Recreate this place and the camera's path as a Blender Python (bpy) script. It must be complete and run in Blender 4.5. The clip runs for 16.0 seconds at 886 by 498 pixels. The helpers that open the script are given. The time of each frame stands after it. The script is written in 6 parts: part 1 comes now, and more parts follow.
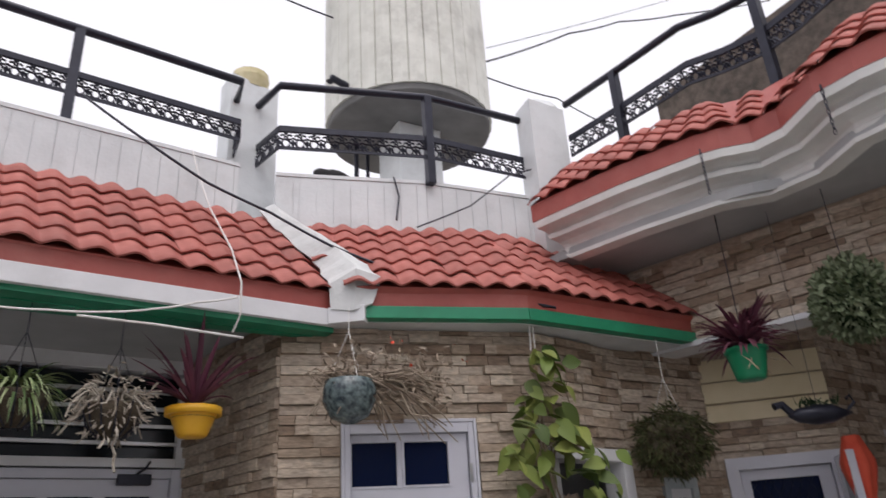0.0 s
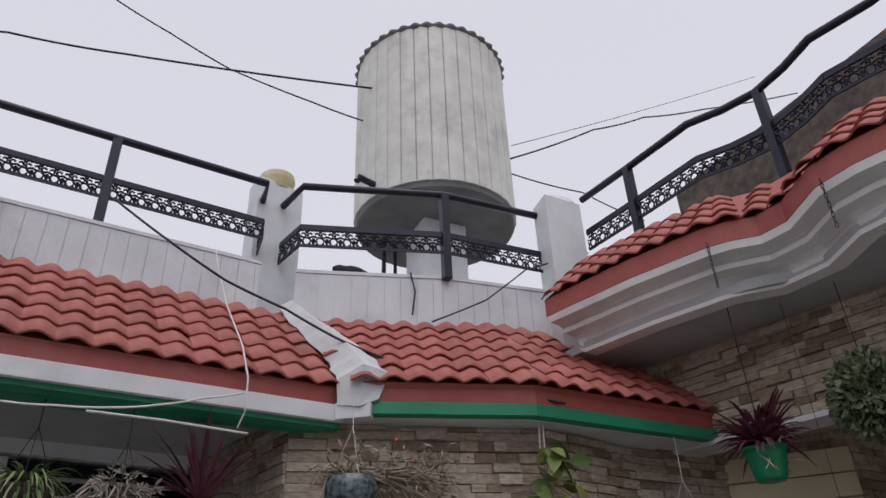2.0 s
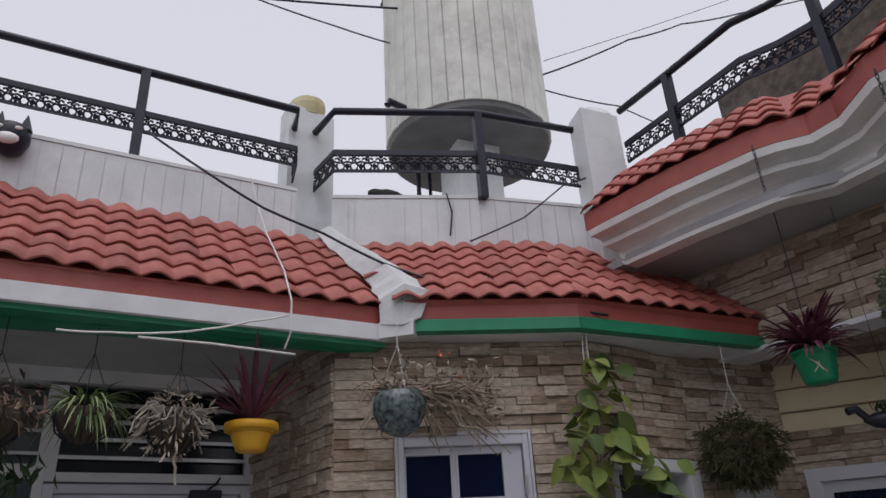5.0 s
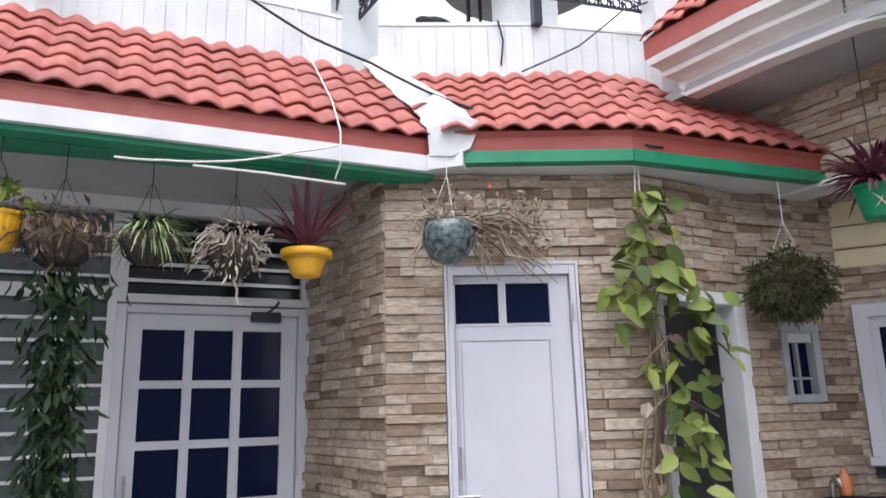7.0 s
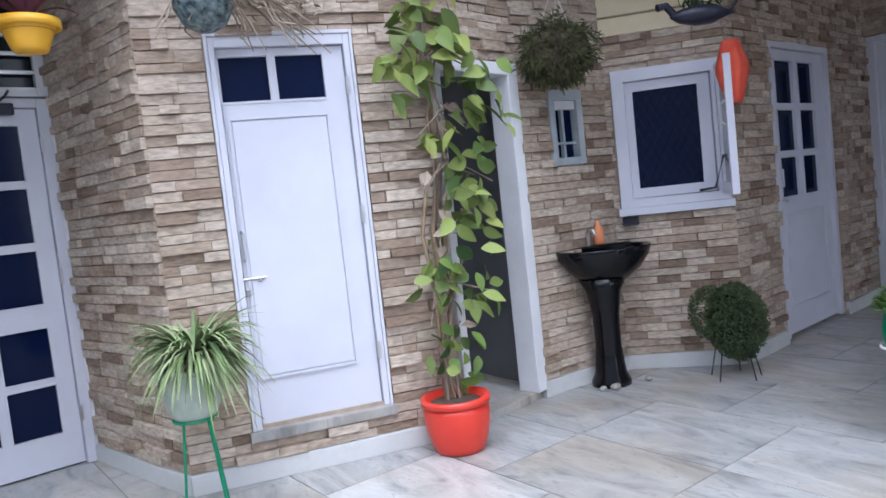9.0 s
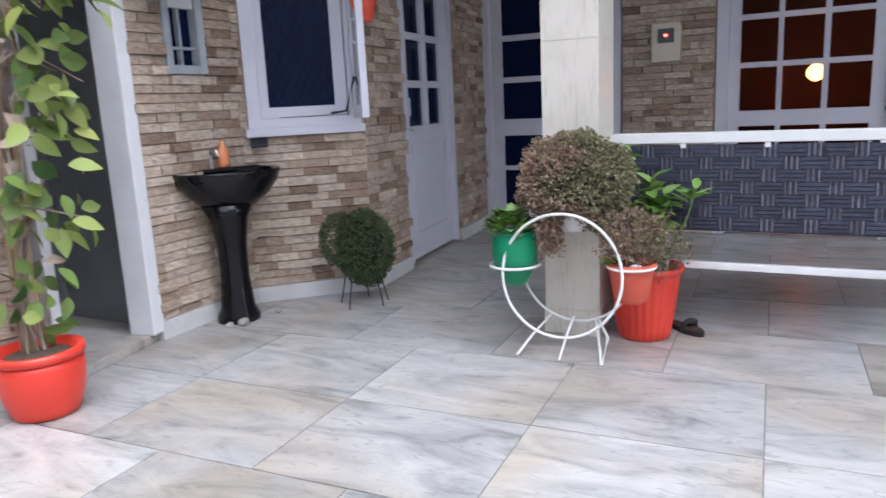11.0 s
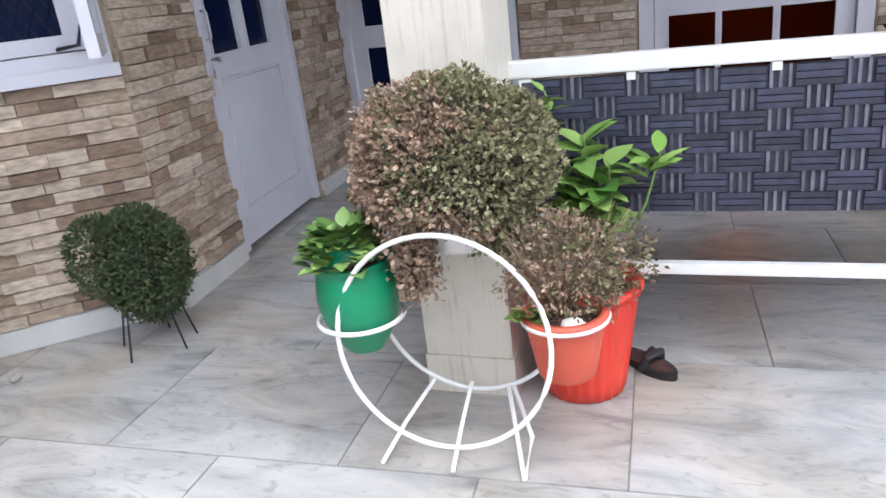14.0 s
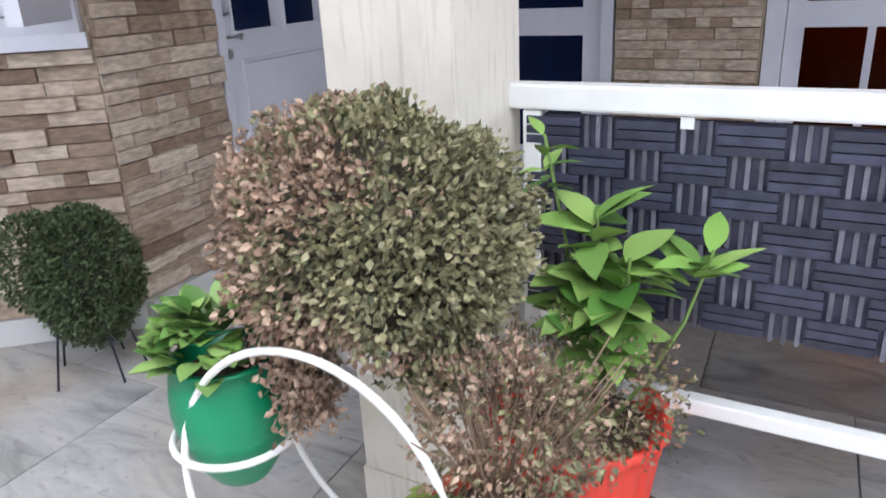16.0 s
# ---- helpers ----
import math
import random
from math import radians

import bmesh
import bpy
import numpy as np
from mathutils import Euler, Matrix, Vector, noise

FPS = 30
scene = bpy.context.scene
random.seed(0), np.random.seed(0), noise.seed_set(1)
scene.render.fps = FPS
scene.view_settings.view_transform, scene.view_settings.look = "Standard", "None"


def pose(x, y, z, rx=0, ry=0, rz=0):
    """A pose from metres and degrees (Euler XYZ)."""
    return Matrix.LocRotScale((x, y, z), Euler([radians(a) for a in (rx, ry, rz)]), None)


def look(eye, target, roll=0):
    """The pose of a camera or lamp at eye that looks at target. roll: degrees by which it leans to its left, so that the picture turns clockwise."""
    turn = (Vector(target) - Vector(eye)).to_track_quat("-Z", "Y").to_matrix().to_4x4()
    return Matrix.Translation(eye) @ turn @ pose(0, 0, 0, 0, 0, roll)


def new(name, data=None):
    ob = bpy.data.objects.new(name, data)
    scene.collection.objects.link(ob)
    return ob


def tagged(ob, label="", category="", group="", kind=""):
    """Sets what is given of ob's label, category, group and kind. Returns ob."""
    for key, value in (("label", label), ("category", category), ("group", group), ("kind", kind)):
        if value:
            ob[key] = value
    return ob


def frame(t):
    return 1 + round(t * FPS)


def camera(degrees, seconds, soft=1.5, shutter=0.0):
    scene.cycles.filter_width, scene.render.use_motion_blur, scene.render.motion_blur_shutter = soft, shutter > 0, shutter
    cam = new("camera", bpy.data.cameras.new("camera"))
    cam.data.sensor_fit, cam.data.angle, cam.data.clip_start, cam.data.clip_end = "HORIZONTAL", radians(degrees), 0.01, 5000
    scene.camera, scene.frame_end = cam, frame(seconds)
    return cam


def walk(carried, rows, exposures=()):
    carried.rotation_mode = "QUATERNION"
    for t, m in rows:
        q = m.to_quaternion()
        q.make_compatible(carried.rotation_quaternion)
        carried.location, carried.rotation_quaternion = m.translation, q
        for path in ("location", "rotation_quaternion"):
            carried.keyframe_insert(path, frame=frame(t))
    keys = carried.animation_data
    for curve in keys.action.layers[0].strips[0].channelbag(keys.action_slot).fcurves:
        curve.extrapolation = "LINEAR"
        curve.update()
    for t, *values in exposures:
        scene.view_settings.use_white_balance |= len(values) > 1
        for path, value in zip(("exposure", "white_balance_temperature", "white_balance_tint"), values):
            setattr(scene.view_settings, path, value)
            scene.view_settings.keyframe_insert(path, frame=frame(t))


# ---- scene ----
cam = camera(63.4, 16.0, shutter=0.25)
PATH = [
    (0, (0.157, -0.173, 1.501), (1.095, 1.408, 2.289), -3.68),
    (0.5, (0.186, -0.221, 1.495), (0.949, 1.406, 2.372), 0.46),
    (1, (0.301, -0.29, 1.491), (1.088, 1.32, 2.381), -0.86),
    (1.5, (0.308, -0.333, 1.483), (1.071, 1.219, 2.49), -1.5),
    (2, (0.315, -0.333, 1.48), (1.095, 1.2, 2.501), -2.42),
    (2.5, (0.325, -0.311, 1.472), (1.121, 1.258, 2.423), -2.72),
    (3, (0.335, -0.296, 1.468), (1.134, 1.297, 2.376), -2.97),
    (3.2, (0.335, -0.294, 1.468), (1.119, 1.295, 2.395), -3.47),
    (5.3, (0.332, -0.262, 1.433), (1.022, 1.429, 2.249), -3.1),
    (5.5, (0.336, -0.258, 1.428), (0.988, 1.461, 2.217), -2.6),
    (6, (0.314, -0.245, 1.43), (0.91, 1.532, 2.129), -1.6),
    (6.5, (0.304, -0.231, 1.414), (0.919, 1.582, 1.994), -1.2),
    (7, (0.337, -0.231, 1.407), (0.968, 1.615, 1.846), -1.5),
    (7.5, (0.326, -0.231, 1.392), (0.925, 1.663, 1.622), -2.0),
    (8, (0.359, -0.208, 1.372), (1.089, 1.654, 1.415), -1.1),
    (8.2, (0.391, -0.195, 1.354), (1.239, 1.616, 1.356), -2.7),
    (10.3, (0.544, -0.09, 1.211), (1.947, 1.303, 0.904), -2.4),
    (10.5, (0.619, -0.083, 1.207), (2.108, 1.212, 0.883), -1.6),
    (11, (0.751, 0.034, 1.177), (2.481, 0.955, 0.779), -2.8),
    (11.4, (0.898, 0.142, 1.197), (2.675, 0.951, 0.765), -1.4),
    (11.5, (0.921, 0.174, 1.196), (2.708, 0.98, 0.799), -2.2),
    (12, (1.149, 0.199, 1.202), (2.958, 0.966, 0.83), -2.7),
    (12.5, (1.426, 0.277, 1.208), (3.281, 0.929, 0.845), -3.8),
    (13, (1.675, 0.351, 1.218), (3.547, 0.862, 0.734), -4.0),
    (13.5, (1.98, 0.308, 1.197), (3.804, 0.978, 0.726), -1.4),
    (14, (2.258, 0.428, 1.22), (4.008, 1.108, 0.53), -6.89),
    (14.5, (2.487, 0.429, 1.164), (4.271, 1.044, 0.501), -5.0),
    (15, (2.669, 0.34, 1.158), (4.316, 1.238, 0.464), -2.08),
    (15.5, (2.868, 0.36, 1.162), (4.444, 1.306, 0.373), -2.15),
    (16, (3.019, 0.358, 1.185), (4.629, 1.311, 0.481), -2.93),
]
walk(cam, [(t, look(eye, target, roll)) for t, eye, target, roll in PATH],
     [(0, 0.1, 6550, 14), (0.5, -0.38, 6450, 14), (1.5, -0.42, 6300, 15), (3.2, -0.55, 6350, 15), (5.3, -0.45, 6300, 14), (6.0, -0.2, 6550, 13), (6.5, 0.4, 6400, 12), (7.0, 0.95, 6200, 12), (8.0, 1.27, 5400, 10), (10.5, 1.2, 5800, 13), (11, 1.42, 5850, 13), (12, 1.66, 5900, 12), (13, 1.8, 5950, 11), (14.5, 1.92, 6000, 10), (16, 1.86, 6000, 11)])

# ---- light and sky ----
world = bpy.data.worlds.new("overcast_sky")
scene.world = world
world.use_nodes = True
wn, wl = world.node_tree.nodes, world.node_tree.links
sky = wn.new("ShaderNodeTexSky")
sky.sky_type, sky.sun_disc = "NISHITA", False
sky.sun_elevation, sky.sun_rotation = radians(48), radians(200)
sky.air_density, sky.dust_density = 1.0, 4.0
grey = wn.new("ShaderNodeHueSaturation")
grey.inputs["Saturation"].default_value = 0.22
cloud = wn.new("ShaderNodeMixRGB")
cloud.inputs[0].default_value = 0.6
cloud.inputs[2].default_value = (14.2, 14.3, 15.2, 1)
wl.new(sky.outputs[0], grey.inputs["Color"])
wl.new(grey.outputs[0], cloud.inputs[1])
wl.new(cloud.outputs[0], wn["Background"].inputs[0])
wn["Background"].inputs[1].default_value = 0.1
sun = new("sun", bpy.data.lights.new("sun", "SUN"))
sun.data.energy, sun.data.angle, sun.data.color = 1.2, radians(40), (1.0, 0.97, 0.93)
sun.matrix_world = look((0, 0, 20), (2.0, 5.0, 0.0))


# ---- materials ----
def pbr(name, c1, c2, scale=6.0, rough=0.6, bump=0.15, bscale=80.0, metal=0.0, rnd=0.0, stain=None, stain_scale=1.5, stain_amount=0.5, spec=0.5):
    m = bpy.data.materials.new(name)
    m.use_nodes = True
    n, l = m.node_tree.nodes, m.node_tree.links
    b = n["Principled BSDF"]
    b.inputs["Roughness"].default_value, b.inputs["Metallic"].default_value = rough, metal
    b.inputs["Specular IOR Level"].default_value = spec
    g = n.new("ShaderNodeNewGeometry")
    t = n.new("ShaderNodeTexNoise")
    t.inputs["Scale"].default_value, t.inputs["Detail"].default_value = scale, 6.0
    l.new(g.outputs["Position"], t.inputs["Vector"])
    r = n.new("ShaderNodeValToRGB")
    r.color_ramp.elements[0].position, r.color_ramp.elements[1].position = 0.32, 0.68
    r.color_ramp.elements[0].color, r.color_ramp.elements[1].color = (*c1, 1), (*c2, 1)
    l.new(t.outputs["Fac"], r.inputs["Fac"])
    out = r.outputs["Color"]
    if stain:
        s = n.new("ShaderNodeTexNoise")
        s.inputs["Scale"].default_value, s.inputs["Detail"].default_value, s.inputs["Roughness"].default_value = stain_scale, 8.0, 0.7
        l.new(g.outputs["Position"], s.inputs["Vector"])
        sr = n.new("ShaderNodeValToRGB")
        sr.color_ramp.elements[0].position, sr.color_ramp.elements[1].position = 0.52, 0.72
        sr.color_ramp.elements[1].color = (stain_amount,) * 3 + (1,)
        l.new(s.outputs["Fac"], sr.inputs["Fac"])
        mx = n.new("ShaderNodeMixRGB")
        mx.inputs[2].default_value = (*stain, 1)
        l.new(sr.outputs["Color"], mx.inputs[0])
        l.new(out, mx.inputs[1])
        out = mx.outputs[0]
    if rnd:
        o = n.new("ShaderNodeObjectInfo")
        mr = n.new("ShaderNodeMapRange")
        mr.inputs["To Min"].default_value, mr.inputs["To Max"].default_value = 1 - rnd, 1 + rnd
        l.new(o.outputs["Random"], mr.inputs["Value"])
        h = n.new("ShaderNodeHueSaturation")
        l.new(mr.outputs[0], h.inputs["Value"])
        l.new(out, h.inputs["Color"])
        out = h.outputs[0]
    l.new(out, b.inputs["Base Color"])
    if bump:
        t2 = n.new("ShaderNodeTexNoise")
        t2.inputs["Scale"].default_value, t2.inputs["Detail"].default_value = bscale, 5.0
        l.new(g.outputs["Position"], t2.inputs["Vector"])
        bp = n.new("ShaderNodeBump")
        bp.inputs["Strength"].default_value, bp.inputs["Distance"].default_value = bump, 0.01
        l.new(t2.outputs["Fac"], bp.inputs["Height"])
        l.new(bp.outputs[0], b.inputs["Normal"])
    return m


def tinted_glass(name, color, rough=0.05, spec=0.4):
    m = bpy.data.materials.new(name)
    m.use_nodes = True
    b = m.node_tree.nodes["Principled BSDF"]
    b.inputs["Base Color"].default_value, b.inputs["Roughness"].default_value = (*color, 1), rough
    b.inputs["IOR"].default_value, b.inputs["Specular IOR Level"].default_value = 1.45, spec
    return m


def clear_glass(name, color, ior=1.45):
    m = bpy.data.materials.new(name)
    m.use_nodes = True
    n, l = m.node_tree.nodes, m.node_tree.links
    t, g, x, f = n.new("ShaderNodeBsdfTransparent"), n.new("ShaderNodeBsdfGlossy"), n.new("ShaderNodeMixShader"), n.new("ShaderNodeFresnel")
    t.inputs[0].default_value = (*color, 1)
    g.inputs["Roughness"].default_value = 0.03
    f.inputs[0].default_value = ior
    l.new(f.outputs[0], x.inputs[0])
    l.new(t.outputs[0], x.inputs[1])
    l.new(g.outputs[0], x.inputs[2])
    l.new(x.outputs[0], n["Material Output"].inputs[0])
    return m


def leafmat(name, c1, c2, c3=None, rough=0.55):
    m = bpy.data.materials.new(name)
    m.use_nodes = True
    n, l = m.node_tree.nodes, m.node_tree.links
    b = n["Principled BSDF"]
    b.inputs["Roughness"].default_value = rough
    b.inputs["Specular IOR Level"].default_value = 0.3
    g = n.new("ShaderNodeNewGeometry")
    r = n.new("ShaderNodeValToRGB")
    r.color_ramp.elements[0].color, r.color_ramp.elements[1].color = (*c1, 1), (*c2, 1)
    if c3:
        e = r.color_ramp.elements.new(0.85)
        e.color = (*c3, 1)
        r.color_ramp.elements[1].position = 0.6
    l.new(g.outputs["Random Per Island"], r.inputs["Fac"])
    l.new(r.outputs["Color"], b.inputs["Base Color"])
    b.inputs["Subsurface Weight"].default_value = 0.0
    return m


def marble(name, rnd=0.13):
    m = bpy.data.materials.new(name)
    m.use_nodes = True
    n, l = m.node_tree.nodes, m.node_tree.links
    b = n["Principled BSDF"]
    g, o = n.new("ShaderNodeNewGeometry"), n.new("ShaderNodeObjectInfo")
    sh = n.new("ShaderNodeVectorMath")
    sh.operation = "MULTIPLY_ADD"
    sh.inputs[1].default_value = (1, 1, 1)
    cb = n.new("ShaderNodeCombineXYZ")
    k = n.new("ShaderNodeMath")
    k.operation = "MULTIPLY"
    k.inputs[1].default_value = 37.0
    l.new(o.outputs["Random"], k.inputs[0])
    l.new(k.outputs[0], cb.inputs[2])
    l.new(g.outputs["Position"], sh.inputs[0])
    l.new(cb.outputs[0], sh.inputs[2])
    mp = n.new("ShaderNodeMapping")
    mp.inputs["Scale"].default_value = (3.4, 1.2, 1.0)
    mp.inputs["Rotation"].default_value = (0, 0, 0.9)
    l.new(sh.outputs[0], mp.inputs["Vector"])
    a = n.new("ShaderNodeTexNoise")
    a.inputs["Scale"].default_value, a.inputs["Detail"].default_value, a.inputs["Roughness"].default_value, a.inputs["Distortion"].default_value = 1.6, 9, 0.62, 1.4
    l.new(mp.outputs[0], a.inputs["Vector"])
    r = n.new("ShaderNodeValToRGB")
    els = r.color_ramp.elements
    els[0].position, els[0].color = 0.30, (0.17, 0.174, 0.17, 1)
    els[1].position, els[1].color = 0.72, (0.47, 0.462, 0.445, 1)
    for p, c in ((0.42, (0.31, 0.31, 0.306, 1)), (0.55, (0.395, 0.39, 0.382, 1))):
        e = els.new(p)
        e.color = c
    l.new(a.outputs["Fac"], r.inputs["Fac"])
    # sandy tint and dark flecks
    d = n.new("ShaderNodeTexNoise")
    d.inputs["Scale"].default_value, d.inputs["Detail"].default_value = 1.5, 6
    l.new(sh.outputs[0], d.inputs["Vector"])
    dr = n.new("ShaderNodeValToRGB")
    dr.color_ramp.elements[0].position, dr.color_ramp.elements[1].position = 0.46, 0.64
    dr.color_ramp.elements[1].color = (0.75, 0.75, 0.75, 1)
    l.new(d.outputs["Fac"], dr.inputs["Fac"])
    mx = n.new("ShaderNodeMixRGB")
    mx.blend_type = "MULTIPLY"
    mx.inputs[2].default_value = (0.86, 0.76, 0.63, 1)
    l.new(dr.outputs["Color"], mx.inputs[0])
    l.new(r.outputs["Color"], mx.inputs[1])
    fl = n.new("ShaderNodeTexNoise")
    fl.inputs["Scale"].default_value, fl.inputs["Detail"].default_value, fl.inputs["Distortion"].default_value = 6.0, 8, 2.6
    l.new(mp.outputs[0], fl.inputs["Vector"])
    fr = n.new("ShaderNodeValToRGB")
    fr.color_ramp.elements[0].position, fr.color_ramp.elements[1].position = 0.585, 0.66
    fr.color_ramp.elements[1].color = (0.42, 0.42, 0.42, 1)
    l.new(fl.outputs["Fac"], fr.inputs["Fac"])
    m2 = n.new("ShaderNodeMixRGB")
    m2.inputs[2].default_value = (0.17, 0.165, 0.15, 1)
    l.new(fr.outputs["Color"], m2.inputs[0])
    l.new(mx.outputs[0], m2.inputs[1])
    h, mr = n.new("ShaderNodeHueSaturation"), n.new("ShaderNodeMapRange")
    mr.inputs["To Min"].default_value, mr.inputs["To Max"].default_value = 1 - rnd, 1 + rnd
    l.new(o.outputs["Random"], mr.inputs["Value"])
    l.new(mr.outputs[0], h.inputs["Value"])
    l.new(m2.outputs[0], h.inputs["Color"])
    l.new(h.outputs[0], b.inputs["Base Color"])
    b.inputs["Roughness"].default_value = 0.36
    bp = n.new("ShaderNodeBump")
    bp.inputs["Strength"].default_value, bp.inputs["Distance"].default_value = 0.08, 0.01
    l.new(a.outputs["Fac"], bp.inputs["Height"])
    l.new(bp.outputs[0], b.inputs["Normal"])
    return m


def stonemat(name):
    m = bpy.data.materials.new(name)
    m.use_nodes = True
    n, l = m.node_tree.nodes, m.node_tree.links
    b = n["Principled BSDF"]
    b.inputs["Roughness"].default_value = 0.75
    o, g = n.new("ShaderNodeObjectInfo"), n.new("ShaderNodeNewGeometry")
    r = n.new("ShaderNodeValToRGB")
    els = r.color_ramp.elements
    els[0].color, els[1].color = (0.19, 0.13, 0.09, 1), (0.58, 0.49, 0.39, 1)
    for p, c in ((0.10, (0.29, 0.21, 0.15, 1)), (0.3, (0.38, 0.295, 0.22, 1)), (0.55, (0.43, 0.345, 0.27, 1)), (0.85, (0.48, 0.40, 0.32, 1))):
        e = els.new(p)
        e.color = c
    l.new(o.outputs["Random"], r.inputs["Fac"])
    t = n.new("ShaderNodeTexNoise")
    t.inputs["Scale"].default_value, t.inputs["Detail"].default_value = 22.0, 8.0
    mp = n.new("ShaderNodeMapping")
    mp.inputs["Scale"].default_value = (1, 1, 3.0)
    l.new(g.outputs["Position"], mp.inputs["Vector"])
    l.new(mp.outputs[0], t.inputs["Vector"])
    mr = n.new("ShaderNodeMapRange")
    mr.inputs["From Min"].default_value, mr.inputs["From Max"].default_value = 0.3, 0.7
    mr.inputs["To Min"].default_value, mr.inputs["To Max"].default_value = 0.66, 1.25
    l.new(t.outputs["Fac"], mr.inputs["Value"])
    h = n.new("ShaderNodeHueSaturation")
    l.new(mr.outputs[0], h.inputs["Value"])
    l.new(r.outputs["Color"], h.inputs["Color"])
    l.new(h.outputs[0], b.inputs["Base Color"])
    bp = n.new("ShaderNodeBump")
    bp.inputs["Strength"].default_value, bp.inputs["Distance"].default_value = 0.5, 0.012
    l.new(t.outputs["Fac"], bp.inputs["Height"])
    l.new(bp.outputs[0], b.inputs["Normal"])
    return m


MARBLE = marble("grey_marble")
GROUT = pbr("floor_grout", (0.17, 0.165, 0.15), (0.26, 0.25, 0.235), 20, 0.9)
STONE = stonemat("split_sandstone")
STONE_BED = pbr("stone_mortar", (0.33, 0.26, 0.2), (0.42, 0.34, 0.26), 20, 0.9, 0.4)
WHITE = pbr("white_paint", (0.66, 0.66, 0.68), (0.74, 0.74, 0.76), 5, 0.5, 0.06, 40, stain=(0.48, 0.47, 0.46), stain_amount=0.4)
DOORPAINT = pbr("white_enamel", (0.56, 0.56, 0.625), (0.62, 0.62, 0.68), 3, 0.32, 0.03, 30)
PARAPET = pbr("painted_parapet", (0.60, 0.62, 0.63), (0.70, 0.72, 0.73), 4, 0.7, 0.15, 50, stain=(0.40, 0.40, 0.39), stain_amount=0.55)
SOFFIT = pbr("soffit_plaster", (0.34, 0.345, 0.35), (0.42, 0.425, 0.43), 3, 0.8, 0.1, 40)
GREEN = pbr("green_enamel", (0.012, 0.20, 0.10), (0.02, 0.27, 0.14), 6, 0.4, 0.05)
TILE = pbr("terracotta_tile", (0.34, 0.088, 0.068), (0.42, 0.125, 0.10), 9, 0.62, 0.2, 120, rnd=0.12, stain=(0.18, 0.055, 0.047), stain_amount=0.6)
REDPAINT = pbr("red_oxide_paint", (0.32, 0.062, 0.05), (0.38, 0.088, 0.07), 7, 0.5, 0.08, 60, stain=(0.5, 0.25, 0.2), stain_amount=0.25)
IRON = pbr("black_iron", (0.010, 0.011, 0.022), (0.02, 0.021, 0.036), 12, 0.4, 0.05, metal=0.3)
TANK = pbr("weathered_sheet", (0.56, 0.56, 0.51), (0.67, 0.67, 0.62), 5, 0.55, 0.08, 30, stain=(0.25, 0.24, 0.22), stain_scale=2.2, stain_amount=0.5)
TANKBASE = pbr("tank_slab", (0.13, 0.13, 0.13), (0.19, 0.19, 0.19), 4, 0.8, 0.2, 40)
def streaks(m, color, amount):
    """Thin upright dashes over a tile's colour."""
    n, l = m.node_tree.nodes, m.node_tree.links
    b = n["Principled BSDF"]
    old = b.inputs["Base Color"].links[0].from_socket
    g, mp, t, r, x = n.new("ShaderNodeNewGeometry"), n.new("ShaderNodeMapping"), n.new("ShaderNodeTexNoise"), n.new("ShaderNodeValToRGB"), n.new("ShaderNodeMixRGB")
    mp.inputs["Scale"].default_value = (75, 75, 7)
    t.inputs["Scale"].default_value, t.inputs["Detail"].default_value = 1.0, 3.0
    r.color_ramp.elements[0].position, r.color_ramp.elements[1].position = 0.56, 0.72
    r.color_ramp.elements[1].color = (amount,) * 3 + (1,)
    x.inputs[2].default_value = (*color, 1)
    l.new(g.outputs["Position"], mp.inputs["Vector"])
    l.new(mp.outputs[0], t.inputs["Vector"])
    l.new(t.outputs["Fac"], r.inputs["Fac"])
    l.new(r.outputs["Color"], x.inputs[0])
    l.new(old, x.inputs[1])
    l.new(x.outputs[0], b.inputs["Base Color"])


CREAM = pbr("cream_tile", (0.60, 0.56, 0.48), (0.70, 0.66, 0.58), 9, 0.35, 0.06, 40, stain=(0.48, 0.43, 0.36), stain_scale=9, stain_amount=0.4)
streaks(CREAM, (0.42, 0.39, 0.33), 0.5)
CREAMBAND = pbr("cream_plaster", (0.62, 0.53, 0.34), (0.70, 0.60, 0.42), 5, 0.7, 0.1)
NAVY = tinted_glass("navy_tinted_glass", (0.004, 0.009, 0.036), 0.08, 0.12)
GREYGLASS = tinted_glass("grey_green_glass", (0.10, 0.12, 0.125), 0.12)
DARKGLASS = tinted_glass("dark_glass", (0.012, 0.016, 0.02), 0.1, 0.3)
AMBER = clear_glass("amber_glass", (0.42, 0.27, 0.19), 1.12)
STEEL = pbr("brushed_steel", (0.5, 0.5, 0.5), (0.6, 0.6, 0.6), 10, 0.3, 0.02, metal=1.0)
BLACKCERAMIC = pbr("black_ceramic", (0.004, 0.004, 0.005), (0.007, 0.007, 0.009), 8, 0.1, 0.0, spec=0.3)
# Plaster darkened in its colour for the shade of recess and interior.
DARKINSIDE = pbr("shade_toned_plaster", (0.22, 0.23, 0.24), (0.28, 0.29, 0.30), 3, 0.8, 0.1)
SKIRTING = pbr("white_marble_strip", (0.50, 0.50, 0.49), (0.62, 0.62, 0.61), 4, 0.4, 0.04, 30, stain=(0.36, 0.35, 0.33), stain_scale=4, stain_amount=0.4)
WHITEMETAL = pbr("white_powder_coat", (0.70, 0.70, 0.68), (0.78, 0.78, 0.76), 8, 0.4, 0.03)


